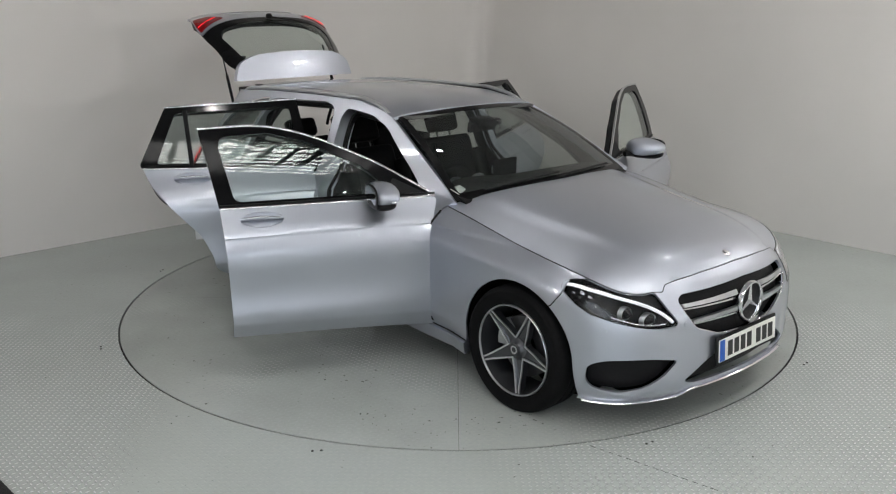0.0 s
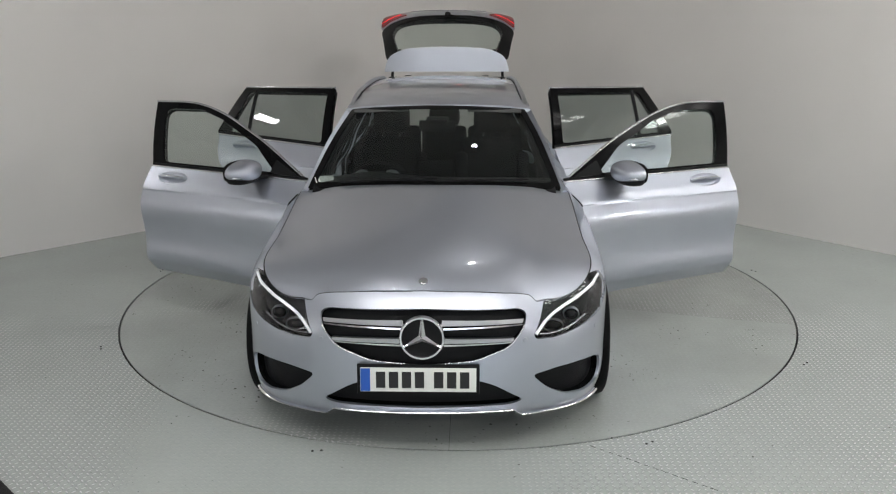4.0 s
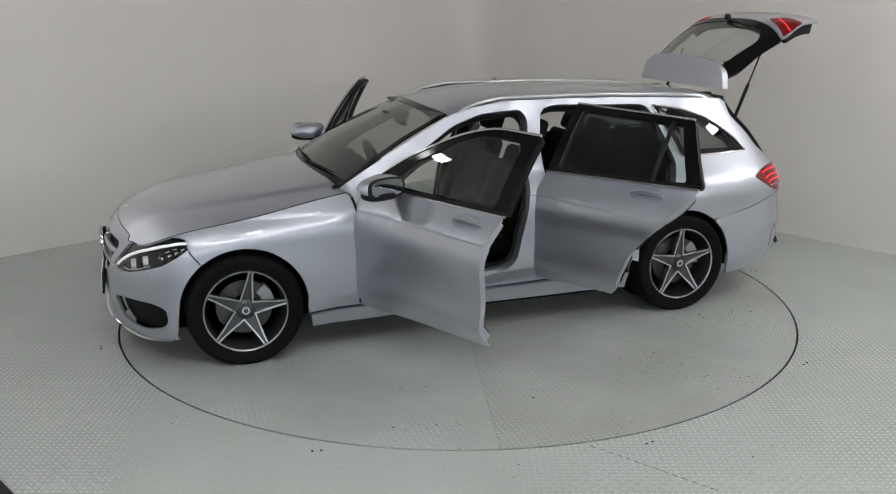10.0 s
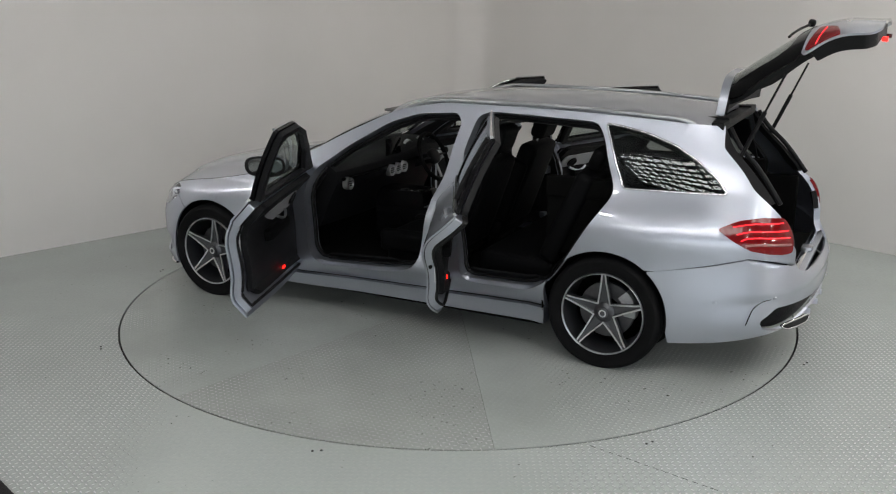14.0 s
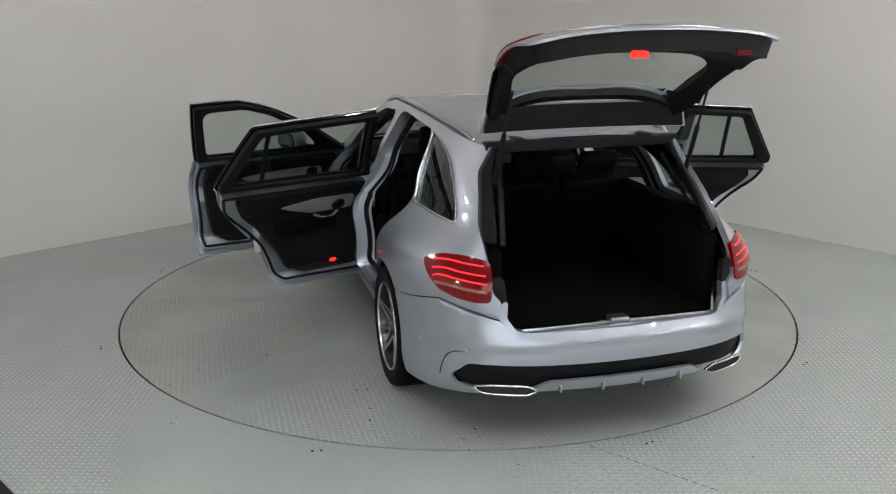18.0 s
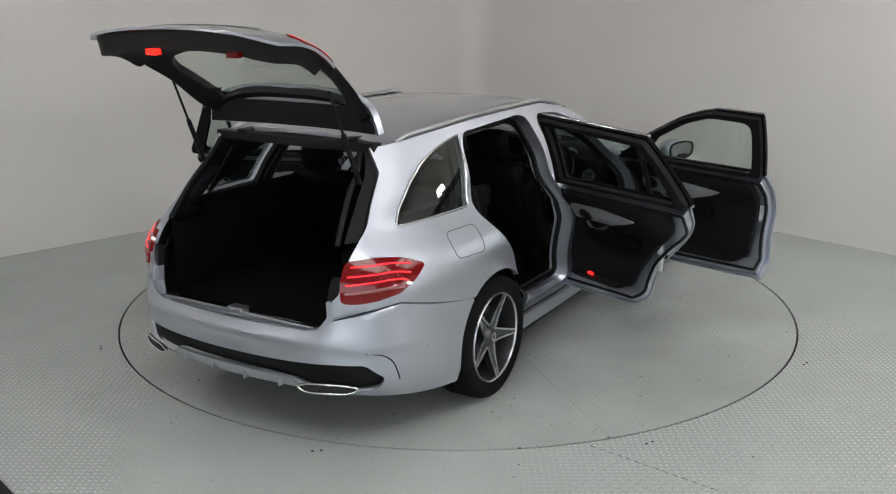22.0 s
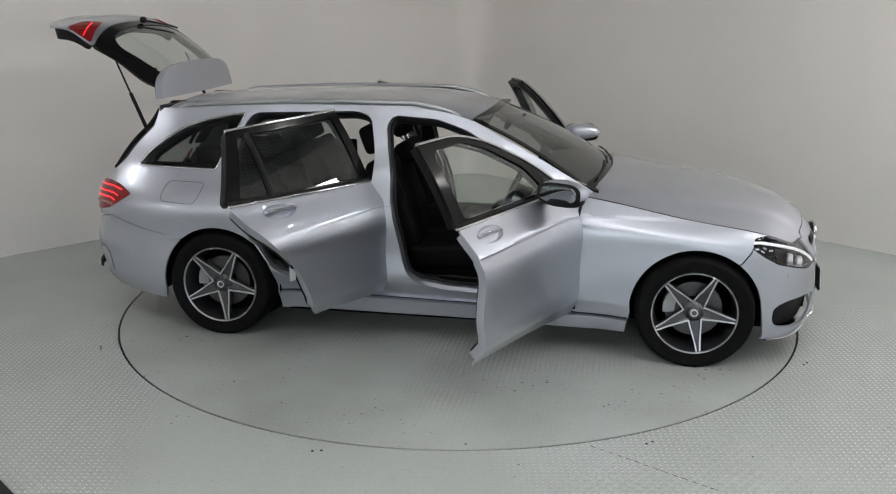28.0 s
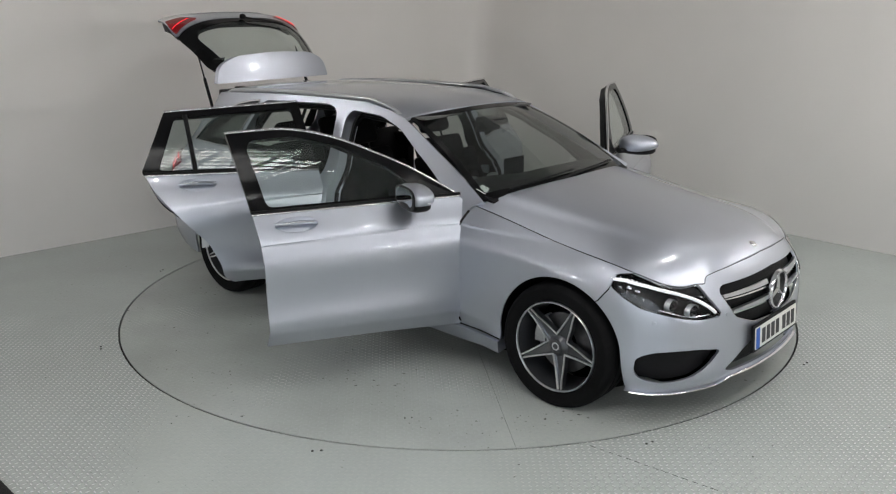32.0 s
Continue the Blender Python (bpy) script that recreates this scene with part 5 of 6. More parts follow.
def door(name, hinge, angle, d_, mirror, glass, is_front):
    s = -1 if mirror else 1
    h = Vector((hinge.x, hinge.y * s, 0))
    local = Matrix.Translation(-h)
    fl_ = lambda q: Vector((q.x, q.y * s, q.z)) - h

    def panel(nm, pts, radius, material, parent, thick, lift, holes=(), step=0.045, label="", place=on_body):
        v, f = filled(side(pts, radius), [side(q, 0.03) for q in holes], step, CREASES if nm == name else None)
        return shell(nm, place, v, f, material, parent, thick, lift, mirror, label, local=local)
    dish = [(d_["handle"][0] + 0.110 * math.cos(a), d_["handle"][1] + 0.004 + 0.034 * math.sin(a)) for a in np.linspace(0, 2 * math.pi, 28, endpoint=False)]
    d = panel(name, d_["low"], 0.03, M_PAINT, car, 0.010, 0.003, [dish], step=0.035)
    d.matrix_basis = Matrix.Translation(h) @ pose(0, 0, 0, 0, 0, -angle * s)
    inset = small(d_["low"], 0.035)
    panel("inner_frame", inset, 0.03, M_PAINT, d, 0.040, -0.011)
    loop = side(small(d_["low"], 0.06), 0.03)
    p_, n_ = on_body(loop)
    seal = [fl_(Vector(w)) for w in p_ + n_ * 0.054]
    trim("door_seal", seal + seal[:1], 0.009, M_BLACK, d)
    panel("door_card", d_["card"], 0.05, M_BLACK, d, 0.035, -0.054)
    sheet = smooth_side(side(d_["rim"], 0.03), 0.03 if is_front else -0.045)
    panel("window_frame", d_["rim"], 0.03, M_GLOSSBLACK, d, 0.020, 0.003, [d_["win"]], place=sheet)
    panel("inner_rim", small(d_["rim"], 0.02), 0.03, M_BLACK, d, 0.030, -0.024, [small(d_["win"], -0.03)], place=sheet)
    g = panel("window_glass", d_["win"], 0.03, glass, d, 0.005, -0.004, step=0.06, place=sheet)
    g.visible_shadow = False

    def over(uv, offset):
        p, n = sheet(uv)
        return [Vector((q[0], q[1] * s, q[2])) for q in p - n * offset]
    # bright strips along the belt and over the window
    lo, rim = d_["low"], d_["rim"]
    belt = [rim[0][:2], rim[1][:2]]
    top = [q[:2] for q in rim[1:]] if is_front else [rim[3][:2], rim[4][:2]]
    if is_front:
        top = [rim[2][:2], rim[3][:2], rim[4][:2], rim[5][:2], (0.70, 1.0)]
    trim("belt_strip", over(path("side", belt, 0, 0.08), 0.006), 0.009, M_CHROME, d, 0.8, local, "bright chrome belt strip")
    trim("top_strip", over(path("side", top, 0.12, 0.03), 0.004), 0.009, M_CHROME, d, 0.8, local, "bright chrome window strip")
    trim("window_seal", over(path("side", [(q[0], q[1] + 0.014) for q in belt], 0, 0.08), 0.003), 0.007, M_BLACK, d, 1.0, local)
    if not is_front:
        bar = over(path("side", [(-1.185, 1.03), (-1.205, 1.345)], 0, 0.04), 0.002)
        trim("window_bar", bar, 0.014, M_BLACK, d, 1.0, local)
    # handle: dished plate and pull
    c, n = at_skin(*d_["handle"])
    q = [(d_["handle"][0] + 0.112 * math.cos(a), d_["handle"][1] + 0.004 + 0.036 * math.sin(a)) for a in np.linspace(0, 2 * math.pi, 28, endpoint=False)]
    rim_q = to_uv(np.array(q), (0, 2), U_SIDE0, U_SIDE1)
    mid_q = rim_q.mean(0)
    reach = np.abs(rim_q - mid_q).max(0)

    def dished(uv):
        p, n = on_body(uv)
        k = np.clip(1 - (((uv - mid_q) / reach) ** 2).sum(1), 0, 1)
        return p + n * (0.024 * k ** 0.7)[:, None], n
    v, f = filled(rim_q, (), 0.014)
    hd = shell("handle_dish", dished, v, f, M_PAINT, d, 0.004, 0.002, mirror, local=local)
    pts = along(path("side", [(d_["handle"][0] + 0.108, d_["handle"][1] + 0.006), (d_["handle"][0] - 0.108, d_["handle"][1] + 0.010)], 0, 0.02), 0.0, mirror)
    pts = [w - Vector((n.x, n.y * s, n.z)) * (0.002 + 0.012 * math.sin(math.pi * i / (len(pts) - 1))) for i, w in enumerate(pts)]
    trim("handle_pull", pts, 0.0125, M_PAINT, hd, 0.75, local)
    trim("handle_strip", [w + Vector((0, s * 0.0095, 0.004)) for w in pts[1:-1]], 0.003, M_CHROME, hd, 1.0, local)
    # inside: trim arc, speaker, pull, armrest, marker lamp, label
    v, f = filled(side(d_["arc"], 0.05), (), 0.05)
    shell("trim_arc", smooth_side(side(d_["arc"], 0.05)), v, f, M_TRIMSILVER, d, 0.006, -0.093, mirror, local=local, label="silver trim panel inside the door")

    def inner_at(xz, depth):
        c, n = at_skin(*xz)
        return fl_(c + n * depth), Vector((n.x, n.y * s, n.z))
    c, n = inner_at(d_["speaker"], 0.102)
    rot = Vector((0, 1, 0)).rotation_difference(n).to_matrix()
    tv, tf = lathe([(0.0, 0.002), (0.030, 0.002), (0.034, 0.010), (0.042, 0.010), (0.045, -0.004)], 24, "y")
    from_arrays("speaker", [rot @ Vector(w) + c for w in tv], tf, M_BLACK, d)
    tv, tf = lathe([(0.0, 0.006), (0.031, 0.004)], 24, "y")
    from_arrays("speaker_mesh", [rot @ Vector(w) + c for w in tv], tf, M_BLACK, d)
    c, n = inner_at(d_["pull"], 0.10)
    trim("inner_handle", [c + Vector((dx, 0, dz)) + n * o for dx, dz, o in ((0.085, 0.018, 0.0), (0.04, -0.004, 0.014), (0.0, -0.012, 0.018), (-0.04, -0.006, 0.014), (-0.085, 0.015, 0.0))], 0.009, M_SATIN, d)
    c, n = inner_at((d_["pull"][0] - 0.16, d_["pull"][1] - 0.05), 0.105)
    bm = bmesh.new()
    box(bm, c.x - 0.19, c.x + 0.22, c.y - 0.03, c.y + 0.03, c.z - 0.035, c.z + 0.03, 0.02)
    part("armrest", bm, M_LEATHER, d)
    c, n = inner_at(d_["lamp"], 0.092)
    blob("marker_lamp", c, (0.024, 0.006, 0.010), M_REDHOT, d)
    tag = at_skin(*d_["tag"])
    c, n = fl_(tag[0] + tag[1] * 0.054), tag[1]
    bm = bmesh.new()
    box(bm, c.x - 0.020, c.x + 0.020, c.y - 0.002, c.y + 0.002, c.z - 0.13, c.z + 0.09, 0.001)
    part("door_label", bm, M_STICKER, d)
    c, n = fl_(at_skin(d_["tag"][0] - 0.02, d_["tag"][1] - 0.02)[0] + tag[1] * 0.03), tag[1]
    blob("door_latch", c, (0.012, 0.012, 0.035), M_BLACK, d)
    # check strap and hinges at the front edge
    for zz in (0.42, 0.78):
        bm = bmesh.new()
        box(bm, -0.005, 0.05, s * 0.0 - 0.03, 0.03, zz - 0.03, zz + 0.03, 0.006)
        part("door_hinge", bm, M_PAINT, d)
    if is_front:
        # black edge tube stands for the shaded gap between door and wing
        trim("edge_gap_shade", along(path("side", [(0.736, 0.275), (0.746, 0.60), (0.749, 0.86), (0.752, 0.925)], 0.05), 0.001, mirror), 0.0075, M_BLACK, d, 1.0, local)
        mc = fl_(Vector((0.380, 0.900, 1.030)))

        def shape(q):
            k = 1.0 - 0.25 * max(0.0, s * q.y) / 0.115
            return Vector((q.x if q.x > 0 else max(q.x * 0.62, -0.046), q.y, q.z * k + 0.006))
        mh = blob("door_mirror", mc, (0.098, 0.138, 0.066), M_PAINT, d, 2.4, squash=shape)
        blob("mirror_base", mc + Vector((0.0, 0, -0.034)), (0.078, 0.120, 0.034), M_BLACK, mh, 2.6, squash=lambda q: Vector((q.x * (1 if q.x > 0 else 0.7), q.y, q.z)))
        pts = [mc + Vector((0.085 * math.cos(a) ** 0.8 if math.cos(a) > 0 else 0.0, s * 0.128 * math.sin(a), -0.012)) for a in np.linspace(-0.2, 1.35, 10)]
        trim("signal_strip", pts, 0.009, M_CHROME, mh)
        blob("mirror_glass", mc + Vector((-0.0475, -s * 0.008, 0.006)), (0.004, 0.106, 0.048), M_MIRROR, mh, 3.0)
        blob("mirror_frame", mc + Vector((-0.044, -s * 0.004, 0.005)), (0.005, 0.126, 0.060), M_BLACK, mh, 3.0)
        arm = [fl_(Vector((0.47, 0.775, 0.995))), fl_(Vector((0.43, 0.82, 0.995))), fl_(Vector((0.40, 0.86, 1.0)))]
        trim("mirror_arm", arm, 0.028, M_BLACK, mh, 0.7)
        v, f = filled(side([(0.68, 0.995), (0.47, 1.005), (0.50, 1.085)], 0.015), (), 0.04)
        shell("mirror_corner", on_body, v, f, M_BLACK, d, 0.02, 0.004, mirror, local=local)
    return d


M_TRIMSILVER = mat("trim_silver", (0.60, 0.61, 0.64), 0.40, 0.7, grain=0.05, scale=150)
M_REDHOT = mat("marker_red", (0.6, 0.01, 0.01), 0.3, emit=(1.0, 0.010, 0.006), power=3.5)
for s_, mirror_ in SIDES:
    door("front_door", FD_HINGE, FD_ANGLE, FD, mirror_, M_GLASS, True)
    door("rear_door", RD_HINGE, RD_ANGLE, RD, mirror_, M_TINT, False)

# ---------------------------------------------------------------- tailgate
TG_HINGE = Vector((-1.84, 0, 1.40))
tg_local = Matrix.Translation(-TG_HINGE)
tg_low = join(path("rear", [(0.0, 0.645), (0.0, 0.98)], 0), path("rear", [(0.0, 0.98), (0.590, 0.985), (0.600, 0.93), (0.575, 0.78), (0.555, 0.68), (0.48, 0.645), (0.0, 0.640)], 0.03))
tailgate = across("tailgate", tg_low, (), M_PAINT, car, "open tailgate with a black inner panel", step=0.04, thick=0.012, local=tg_local)
tailgate.matrix_basis = Matrix.Translation(TG_HINGE) @ pose(0, 0, 0, 0, 84.5, 0)
WIN_IN = [(0.0, 1.350), (0.42, 1.335), (0.49, 1.10), (0.44, 1.045), (0.0, 1.030)]
SUR_OUT = [(0.0, 1.388), (0.47, 1.370), (0.53, 1.25), (0.590, 0.990), (0.0, 0.985)]
surround = join(path("rear", SUR_OUT, 0.03), path("rear", WIN_IN[::-1], 0.05))
across("window_surround", surround, (), M_GLOSSBLACK, tailgate, step=0.04, thick=0.010, local=tg_local)
across("inner_surround", join(path("rear", [(0.0, 1.390), (0.48, 1.372), (0.525, 1.25), (0.580, 0.97), (0.0, 0.97)], 0.03), path("rear", WIN_IN[::-1], 0.05)), (), M_BLACK, tailgate, step=0.05, thick=0.035, lift=-0.014, local=tg_local)
tg_glass = across("rear_window", join(path("rear", WIN_IN, 0.05)), (), M_GLASS, tailgate, step=0.06, thick=0.005, lift=-0.004, local=tg_local)
tg_glass.visible_shadow = False
inner_low = join(path("rear", [(0.0, 0.66), (0.0, 0.965)], 0), path("rear", [(0.0, 0.965), (0.580, 0.965), (0.565, 0.80), (0.54, 0.70), (0.47, 0.665), (0.0, 0.66)], 0.03))
across("inner_panel", inner_low, (), M_BLACK, tailgate, step=0.05, thick=0.075, lift=-0.016, local=tg_local)


def on_spoiler(q):
    x, y = q[:, 0], np.abs(q[:, 1])
    z = 1.402 - 0.06 * (-1.85 - x) - 0.045 * (y / 0.53) ** 2.5 - 0.12 * np.clip(-2.03 - x, 0, 1)
    return np.stack([x, q[:, 1], z], 1), np.tile([0, 0, -1.0], (len(x), 1))


sp = rounded([(-1.862, 0.535, 0.01), (-1.862, -0.535, 0.01), (-1.99, -0.50, 0.06), (-2.055, -0.36, 0.2), (-2.075, 0.0, 0.3), (-2.055, 0.36, 0.2), (-1.99, 0.50, 0.06)], 0.05, 0.03)
v, f = filled(sp, (), 0.05)
under = rounded([(-1.868, 0.515, 0.01), (-1.868, -0.515, 0.01), (-1.985, -0.49, 0.03), (-1.985, 0.49, 0.03)], 0.03, 0.03)
v2, f2 = filled(under, (), 0.06)
shell("hinge_panel", on_spoiler, v2, f2, M_BLACK, tailgate, 0.012, -0.047, local=tg_local)
spoiler = shell("roof_spoiler", on_spoiler, v, f, M_PAINT, tailgate, 0.045, 0.0, local=tg_local)
bm = bmesh.new()
box(bm, -0.20, -0.185, -0.14, 0.14, -0.052, -0.036, 0.004)
part("brake_light", bm, M_RED, tailgate)
for s_, m in SIDES:
    q = to_uv(rounded([(0.36, 0.935), (0.585, 0.970), (0.592, 0.90), (0.575, 0.82), (0.45, 0.85)], 0.02, 0.02), (1, 2), U_REAR, LENGTH)
    v, f = filled(q, (), 0.04)
    tl = shell("tailgate_lamp", on_body, v, f, M_REDGLOW, tailgate, 0.02, 0.006, m, local=tg_local)
    trim("lamp_band", along(path("rear", [(0.42, 0.900), (0.585, 0.922)], 0, 0.04), 0.0055, m), 0.0028, M_REDLIT, tl, 1.0, tg_local)
    bm = bmesh.new()
    red = tailgate.matrix_basis.inverted() @ Vector((-2.645, 0.105 if s_ > 0 else -0.354, 1.812))
    box(bm, red.x - 0.012, red.x + 0.012, red.y - 0.032, red.y + 0.032, red.z - 0.014, red.z + 0.014, 0.003)
    part("door_reflector", bm, M_REDHOT if s_ > 0 else M_RED, tailgate)
    # gas strut from the body to the open tailgate
    a, b = Vector((-2.03, s_ * 0.49, 1.20)), Vector((-2.215, s_ * 0.475, 1.640))
    mid = a.lerp(b, 0.55)
    strut = trim("gas_strut", [a, mid], 0.012, M_BLACK, car)
    trim("strut_rod", [mid, b], 0.006, M_BLACK, strut)
    bm = bmesh.new()
    box(bm, -1.93, -1.80, s_ * 0.33 - 0.03, s_ * 0.33 + 0.03, 1.345, 1.385, 0.01)
    part("tailgate_hinge", bm, M_BLACK, car)
wipe = along(path("rear", [(0.0, 1.012), (0.12, 1.045), (0.34, 1.072)], 0.05), 0.022)
rear_wiper = trim("rear_wiper", wipe, 0.007, M_BLACK, tailgate, 1.0, tg_local)
blob("wiper_hub", tg_local @ (wipe[0] + Vector((-0.004, 0, 0))), (0.022, 0.026, 0.020), M_BLACK, rear_wiper)
bar = path("rear", [(0.0, 0.815), (0.34, 0.818)], 0, 0.03)
cb = [q for q in reversed(along(bar, -0.003, True))] + along(bar, -0.003, False)[1:]
trim("chrome_bar", cb, 0.008, M_CHROME, tailgate, 1.0, tg_local)

# ---------------------------------------------------------------- wheels
def wheel(x, s, spin):
    """A tyre with its rim, five tapered spokes, hub cap, bolts, brake disc and caliper; built for the left side and turned for the right."""
    tv, tf = lathe([(0.232, -0.10), (0.262, -0.112), (0.298, -0.114), (0.319, -0.103), (0.328, -0.080), (0.3305, -0.06), (0.3305, -0.032), (0.324, -0.030), (0.324, -0.022), (0.3305, -0.020), (0.3305, 0.020),
                    (0.324, 0.022), (0.324, 0.030), (0.3305, 0.032), (0.3305, 0.06), (0.328, 0.080), (0.319, 0.103), (0.306, 0.111), (0.303, 0.1125), (0.298, 0.112), (0.262, 0.110), (0.240, 0.100)], 72, "y", True)
    tyre = from_arrays("wheel", tv, tf, M_RUBBER, car, "low profile black tyre on a five-spoke alloy rim")
    tyre.matrix_basis = pose(x, s * (0.797 if x > 0 else 0.783), 0.3215, 0, 0, 0 if s > 0 else 180) @ pose(0, 0, 0, 0, spin, 0)
    tv, tf = lathe([(0.239, 0.098), (0.238, 0.107), (0.235, 0.110), (0.2315, 0.108), (0.229, 0.100)], 72, "y", True)
    rim = from_arrays("rim", tv, tf, M_RIMFACE, tyre, "machined silver rim edge")
    tv, tf = lathe([(0.228, 0.101), (0.220, 0.06), (0.214, -0.02), (0.220, -0.09), (0.236, -0.10), (0.238, -0.085), (0.226, -0.02), (0.232, 0.06), (0.236, 0.099)], 60, "y", True)
    from_arrays("barrel", tv, tf, M_RIMDARK, tyre)
    for k in range(5):
        a = radians(90 + 72 * k)
        rot = Matrix.Rotation(a, 3, "Y").inverted()
        # dark spoke body
        r0, r1, w0, w1 = 0.052, 0.231, 0.040, 0.0135
        body = []
        for r, w, d in ((r0, w0, 0.070), (0.12, w0 * 0.70, 0.078), (0.18, w0 * 0.46, 0.090), (r1, w1, 0.098)):
            for z, dd in ((-w, 0.0), (-w * 0.55, -0.010), (w * 0.55, -0.010), (w, 0.0), (w * 0.8, -0.045), (-w * 0.8, -0.045)):
                body.append(rot @ Vector((r, d + dd, z)))
        fs = [(i * 6 + j, i * 6 + (j + 1) % 6, i * 6 + 6 + (j + 1) % 6, i * 6 + 6 + j) for i in range(3) for j in range(6)]
        fs += [(5, 4, 3, 2, 1, 0), (18, 19, 20, 21, 22, 23)]
        sp = from_arrays("spoke", body, fs, M_RIMDARK, tyre, "grey spoke with bright machined edges", 25)
        for sd in (-1, 1):
            edge_, fs = [], []
            for r, w, d in ((r0 - 0.006, w0, 0.0722), (0.12, w0 * 0.70, 0.0802), (0.18, w0 * 0.46, 0.0922), (r1, w1, 0.1002)):
                wi = max(w - 0.0085, 0.002)
                for z, dd in ((sd * w, 0.0), (sd * wi, -0.0005), (sd * wi, -0.008), (sd * w, -0.008)):
                    edge_.append(rot @ Vector((r, d + dd, z)))
            fs = [(i * 4 + j, i * 4 + (j + 1) % 4, i * 4 + 4 + (j + 1) % 4, i * 4 + 4 + j) for i in range(3) for j in range(4)] + [(3, 2, 1, 0), (12, 13, 14, 15)]
            from_arrays("spoke_edge", edge_, fs, M_RIMFACE, sp, smooth=25)
        b = radians(90 + 72 * k + 36)
        rot = Matrix.Rotation(b, 3, "Y").inverted()
        tv, tf = lathe([(0.0, 0.068), (0.008, 0.068), (0.010, 0.062), (0.010, 0.04)], 8, "y")
        from_arrays("wheel_bolt", [Vector(w) + rot @ Vector((0.056, 0, 0)) for w in tv], tf, M_DISCMETAL, tyre)
    tv, tf = lathe([(0.0, 0.088), (0.030, 0.087), (0.036, 0.082), (0.040, 0.074), (0.058, 0.064), (0.062, 0.05), (0.062, 0.02), (0.0, 0.02)], 32, "y")
    from_arrays("hub", tv, tf, M_RIMDARK, tyre)
    tv, tf = lathe([(0.0, 0.092), (0.027, 0.0915), (0.033, 0.089), (0.036, 0.080)], 28, "y")
    from_arrays("hub_cap", tv, tf, M_RIMDARK, tyre)
    tv, tf = lathe([(0.014, 0.0925), (0.018, 0.0935), (0.022, 0.0925)], 24, "y")
    from_arrays("cap_ring", tv, tf, M_RIMFACE, tyre)
    tv, tf = lathe([(0.075, 0.012), (0.158, 0.012), (0.160, 0.010), (0.160, -0.012), (0.075, -0.012)], 48, "y", True)
    from_arrays("brake_disc", tv, tf, M_DISCMETAL, tyre)
    cal = bmesh.new()
    for i in range(7):
        a = radians(-24 + 8 * i)
        box(cal, -0.012, 0.012, -0.03, 0.034, 0.105, 0.172, 0.004, m=Matrix.Rotation(a, 4, "Y"))
    cb = part("brake_caliper", cal, M_CALIPER, tyre, "pale grey brake caliper")
    cb.matrix_basis = pose(0, 0, 0, 0, -spin + (-70 if s > 0 else 70), 0)
    return tyre


M_RIMFACE = mat("rim_machined", (0.66, 0.67, 0.69), 0.28, 1.0, grain=0.04, scale=300)
M_CALIPER = mat("caliper_paint", (0.36, 0.37, 0.38), 0.4, 0.3, grain=0.06, scale=60)
for x_, s_, spin_ in ((1.42, 1, -10), (-1.42, 1, 0), (1.42, -1, -27), (-1.42, -1, -28)):
    wheel(x_, s_, spin_)

# wheel housings
for x_ in (ARCH_F, ARCH_R):
    for s_ in (1, -1):
        vs, fs, n = [], [], 28
        for i in range(n + 1):
            a = radians(-8 + 196 * i / n)
            for r, y in ((0.372, 0.84), (0.372, 0.50), (0.38, 0.50), (0.38, 0.84)):
                vs.append((x_ + r * math.cos(a), s_ * y, 0.325 + r * math.sin(a)))
        for i in range(n):
            for j in range(4):
                fs.append((i * 4 + j, i * 4 + (j + 1) % 4, i * 4 + 4 + (j + 1) % 4, i * 4 + 4 + j))
        from_arrays("wheel_arch_liner", vs, fs, M_CARPET, car)
        tv, tf = lathe([(0.0, 0.0), (0.375, 0.0), (0.375, 0.01), (0.0, 0.01)], 36, "y")
        o = from_arrays("inner_arch", tv, tf, M_CARPET, car)
        o.matrix_basis = pose(x_, s_ * 0.52, 0.36)

# ---------------------------------------------------------------- cabin
bm = bmesh.new()
box(bm, -1.02, 1.0, -0.76, 0.76, 0.215, 0.315, 0.01)
box(bm, -2.30, -1.0, -0.50, 0.50, 0.30, 0.36, 0.01)
box(bm, 1.0, 2.02, -0.48, 0.48, 0.20, 0.28, 0.02)
part("floor_pan", bm, M_CARPET, car)
# unseen low pan, added to block light and deepen the shade underneath
bm = bmesh.new()
box(bm, -1.02, 1.02, -0.78, 0.78, 0.155, 0.20, 0.01)
box(bm, 1.02, 2.02, -0.60, 0.60, 0.160, 0.20, 0.01)
box(bm, -2.15, -1.02, -0.42, 0.42, 0.21, 0.25, 0.01)
part("underbody_blocker", bm, M_CARPET, car)
bm = bmesh.new()
box(bm, 0.80, 0.90, -0.73, 0.73, 0.28, 0.93, 0.01)
part("bulkhead", bm, M_CARPET, car)
bm = bmesh.new()
box(bm, -2.37, -0.98, -0.52, 0.52, 0.545, 0.575, 0.006)
part("boot_floor", bm, M_CARPET, car)
bm = bmesh.new()
box(bm, -2.41, -2.335, -0.505, 0.505, 0.565, 0.597, 0.008)
sill = part("load_sill", bm, M_PAINT, car)
bm = bmesh.new()
box(bm, -2.375, -2.345, -0.47, 0.47, 0.597, 0.604, 0.003)
part("sill_strip", bm, M_CHROME, sill)
bm = bmesh.new()
box(bm, -2.395, -2.335, -0.045, 0.045, 0.600, 0.622, 0.006)
part("boot_latch", bm, M_SATIN, sill)
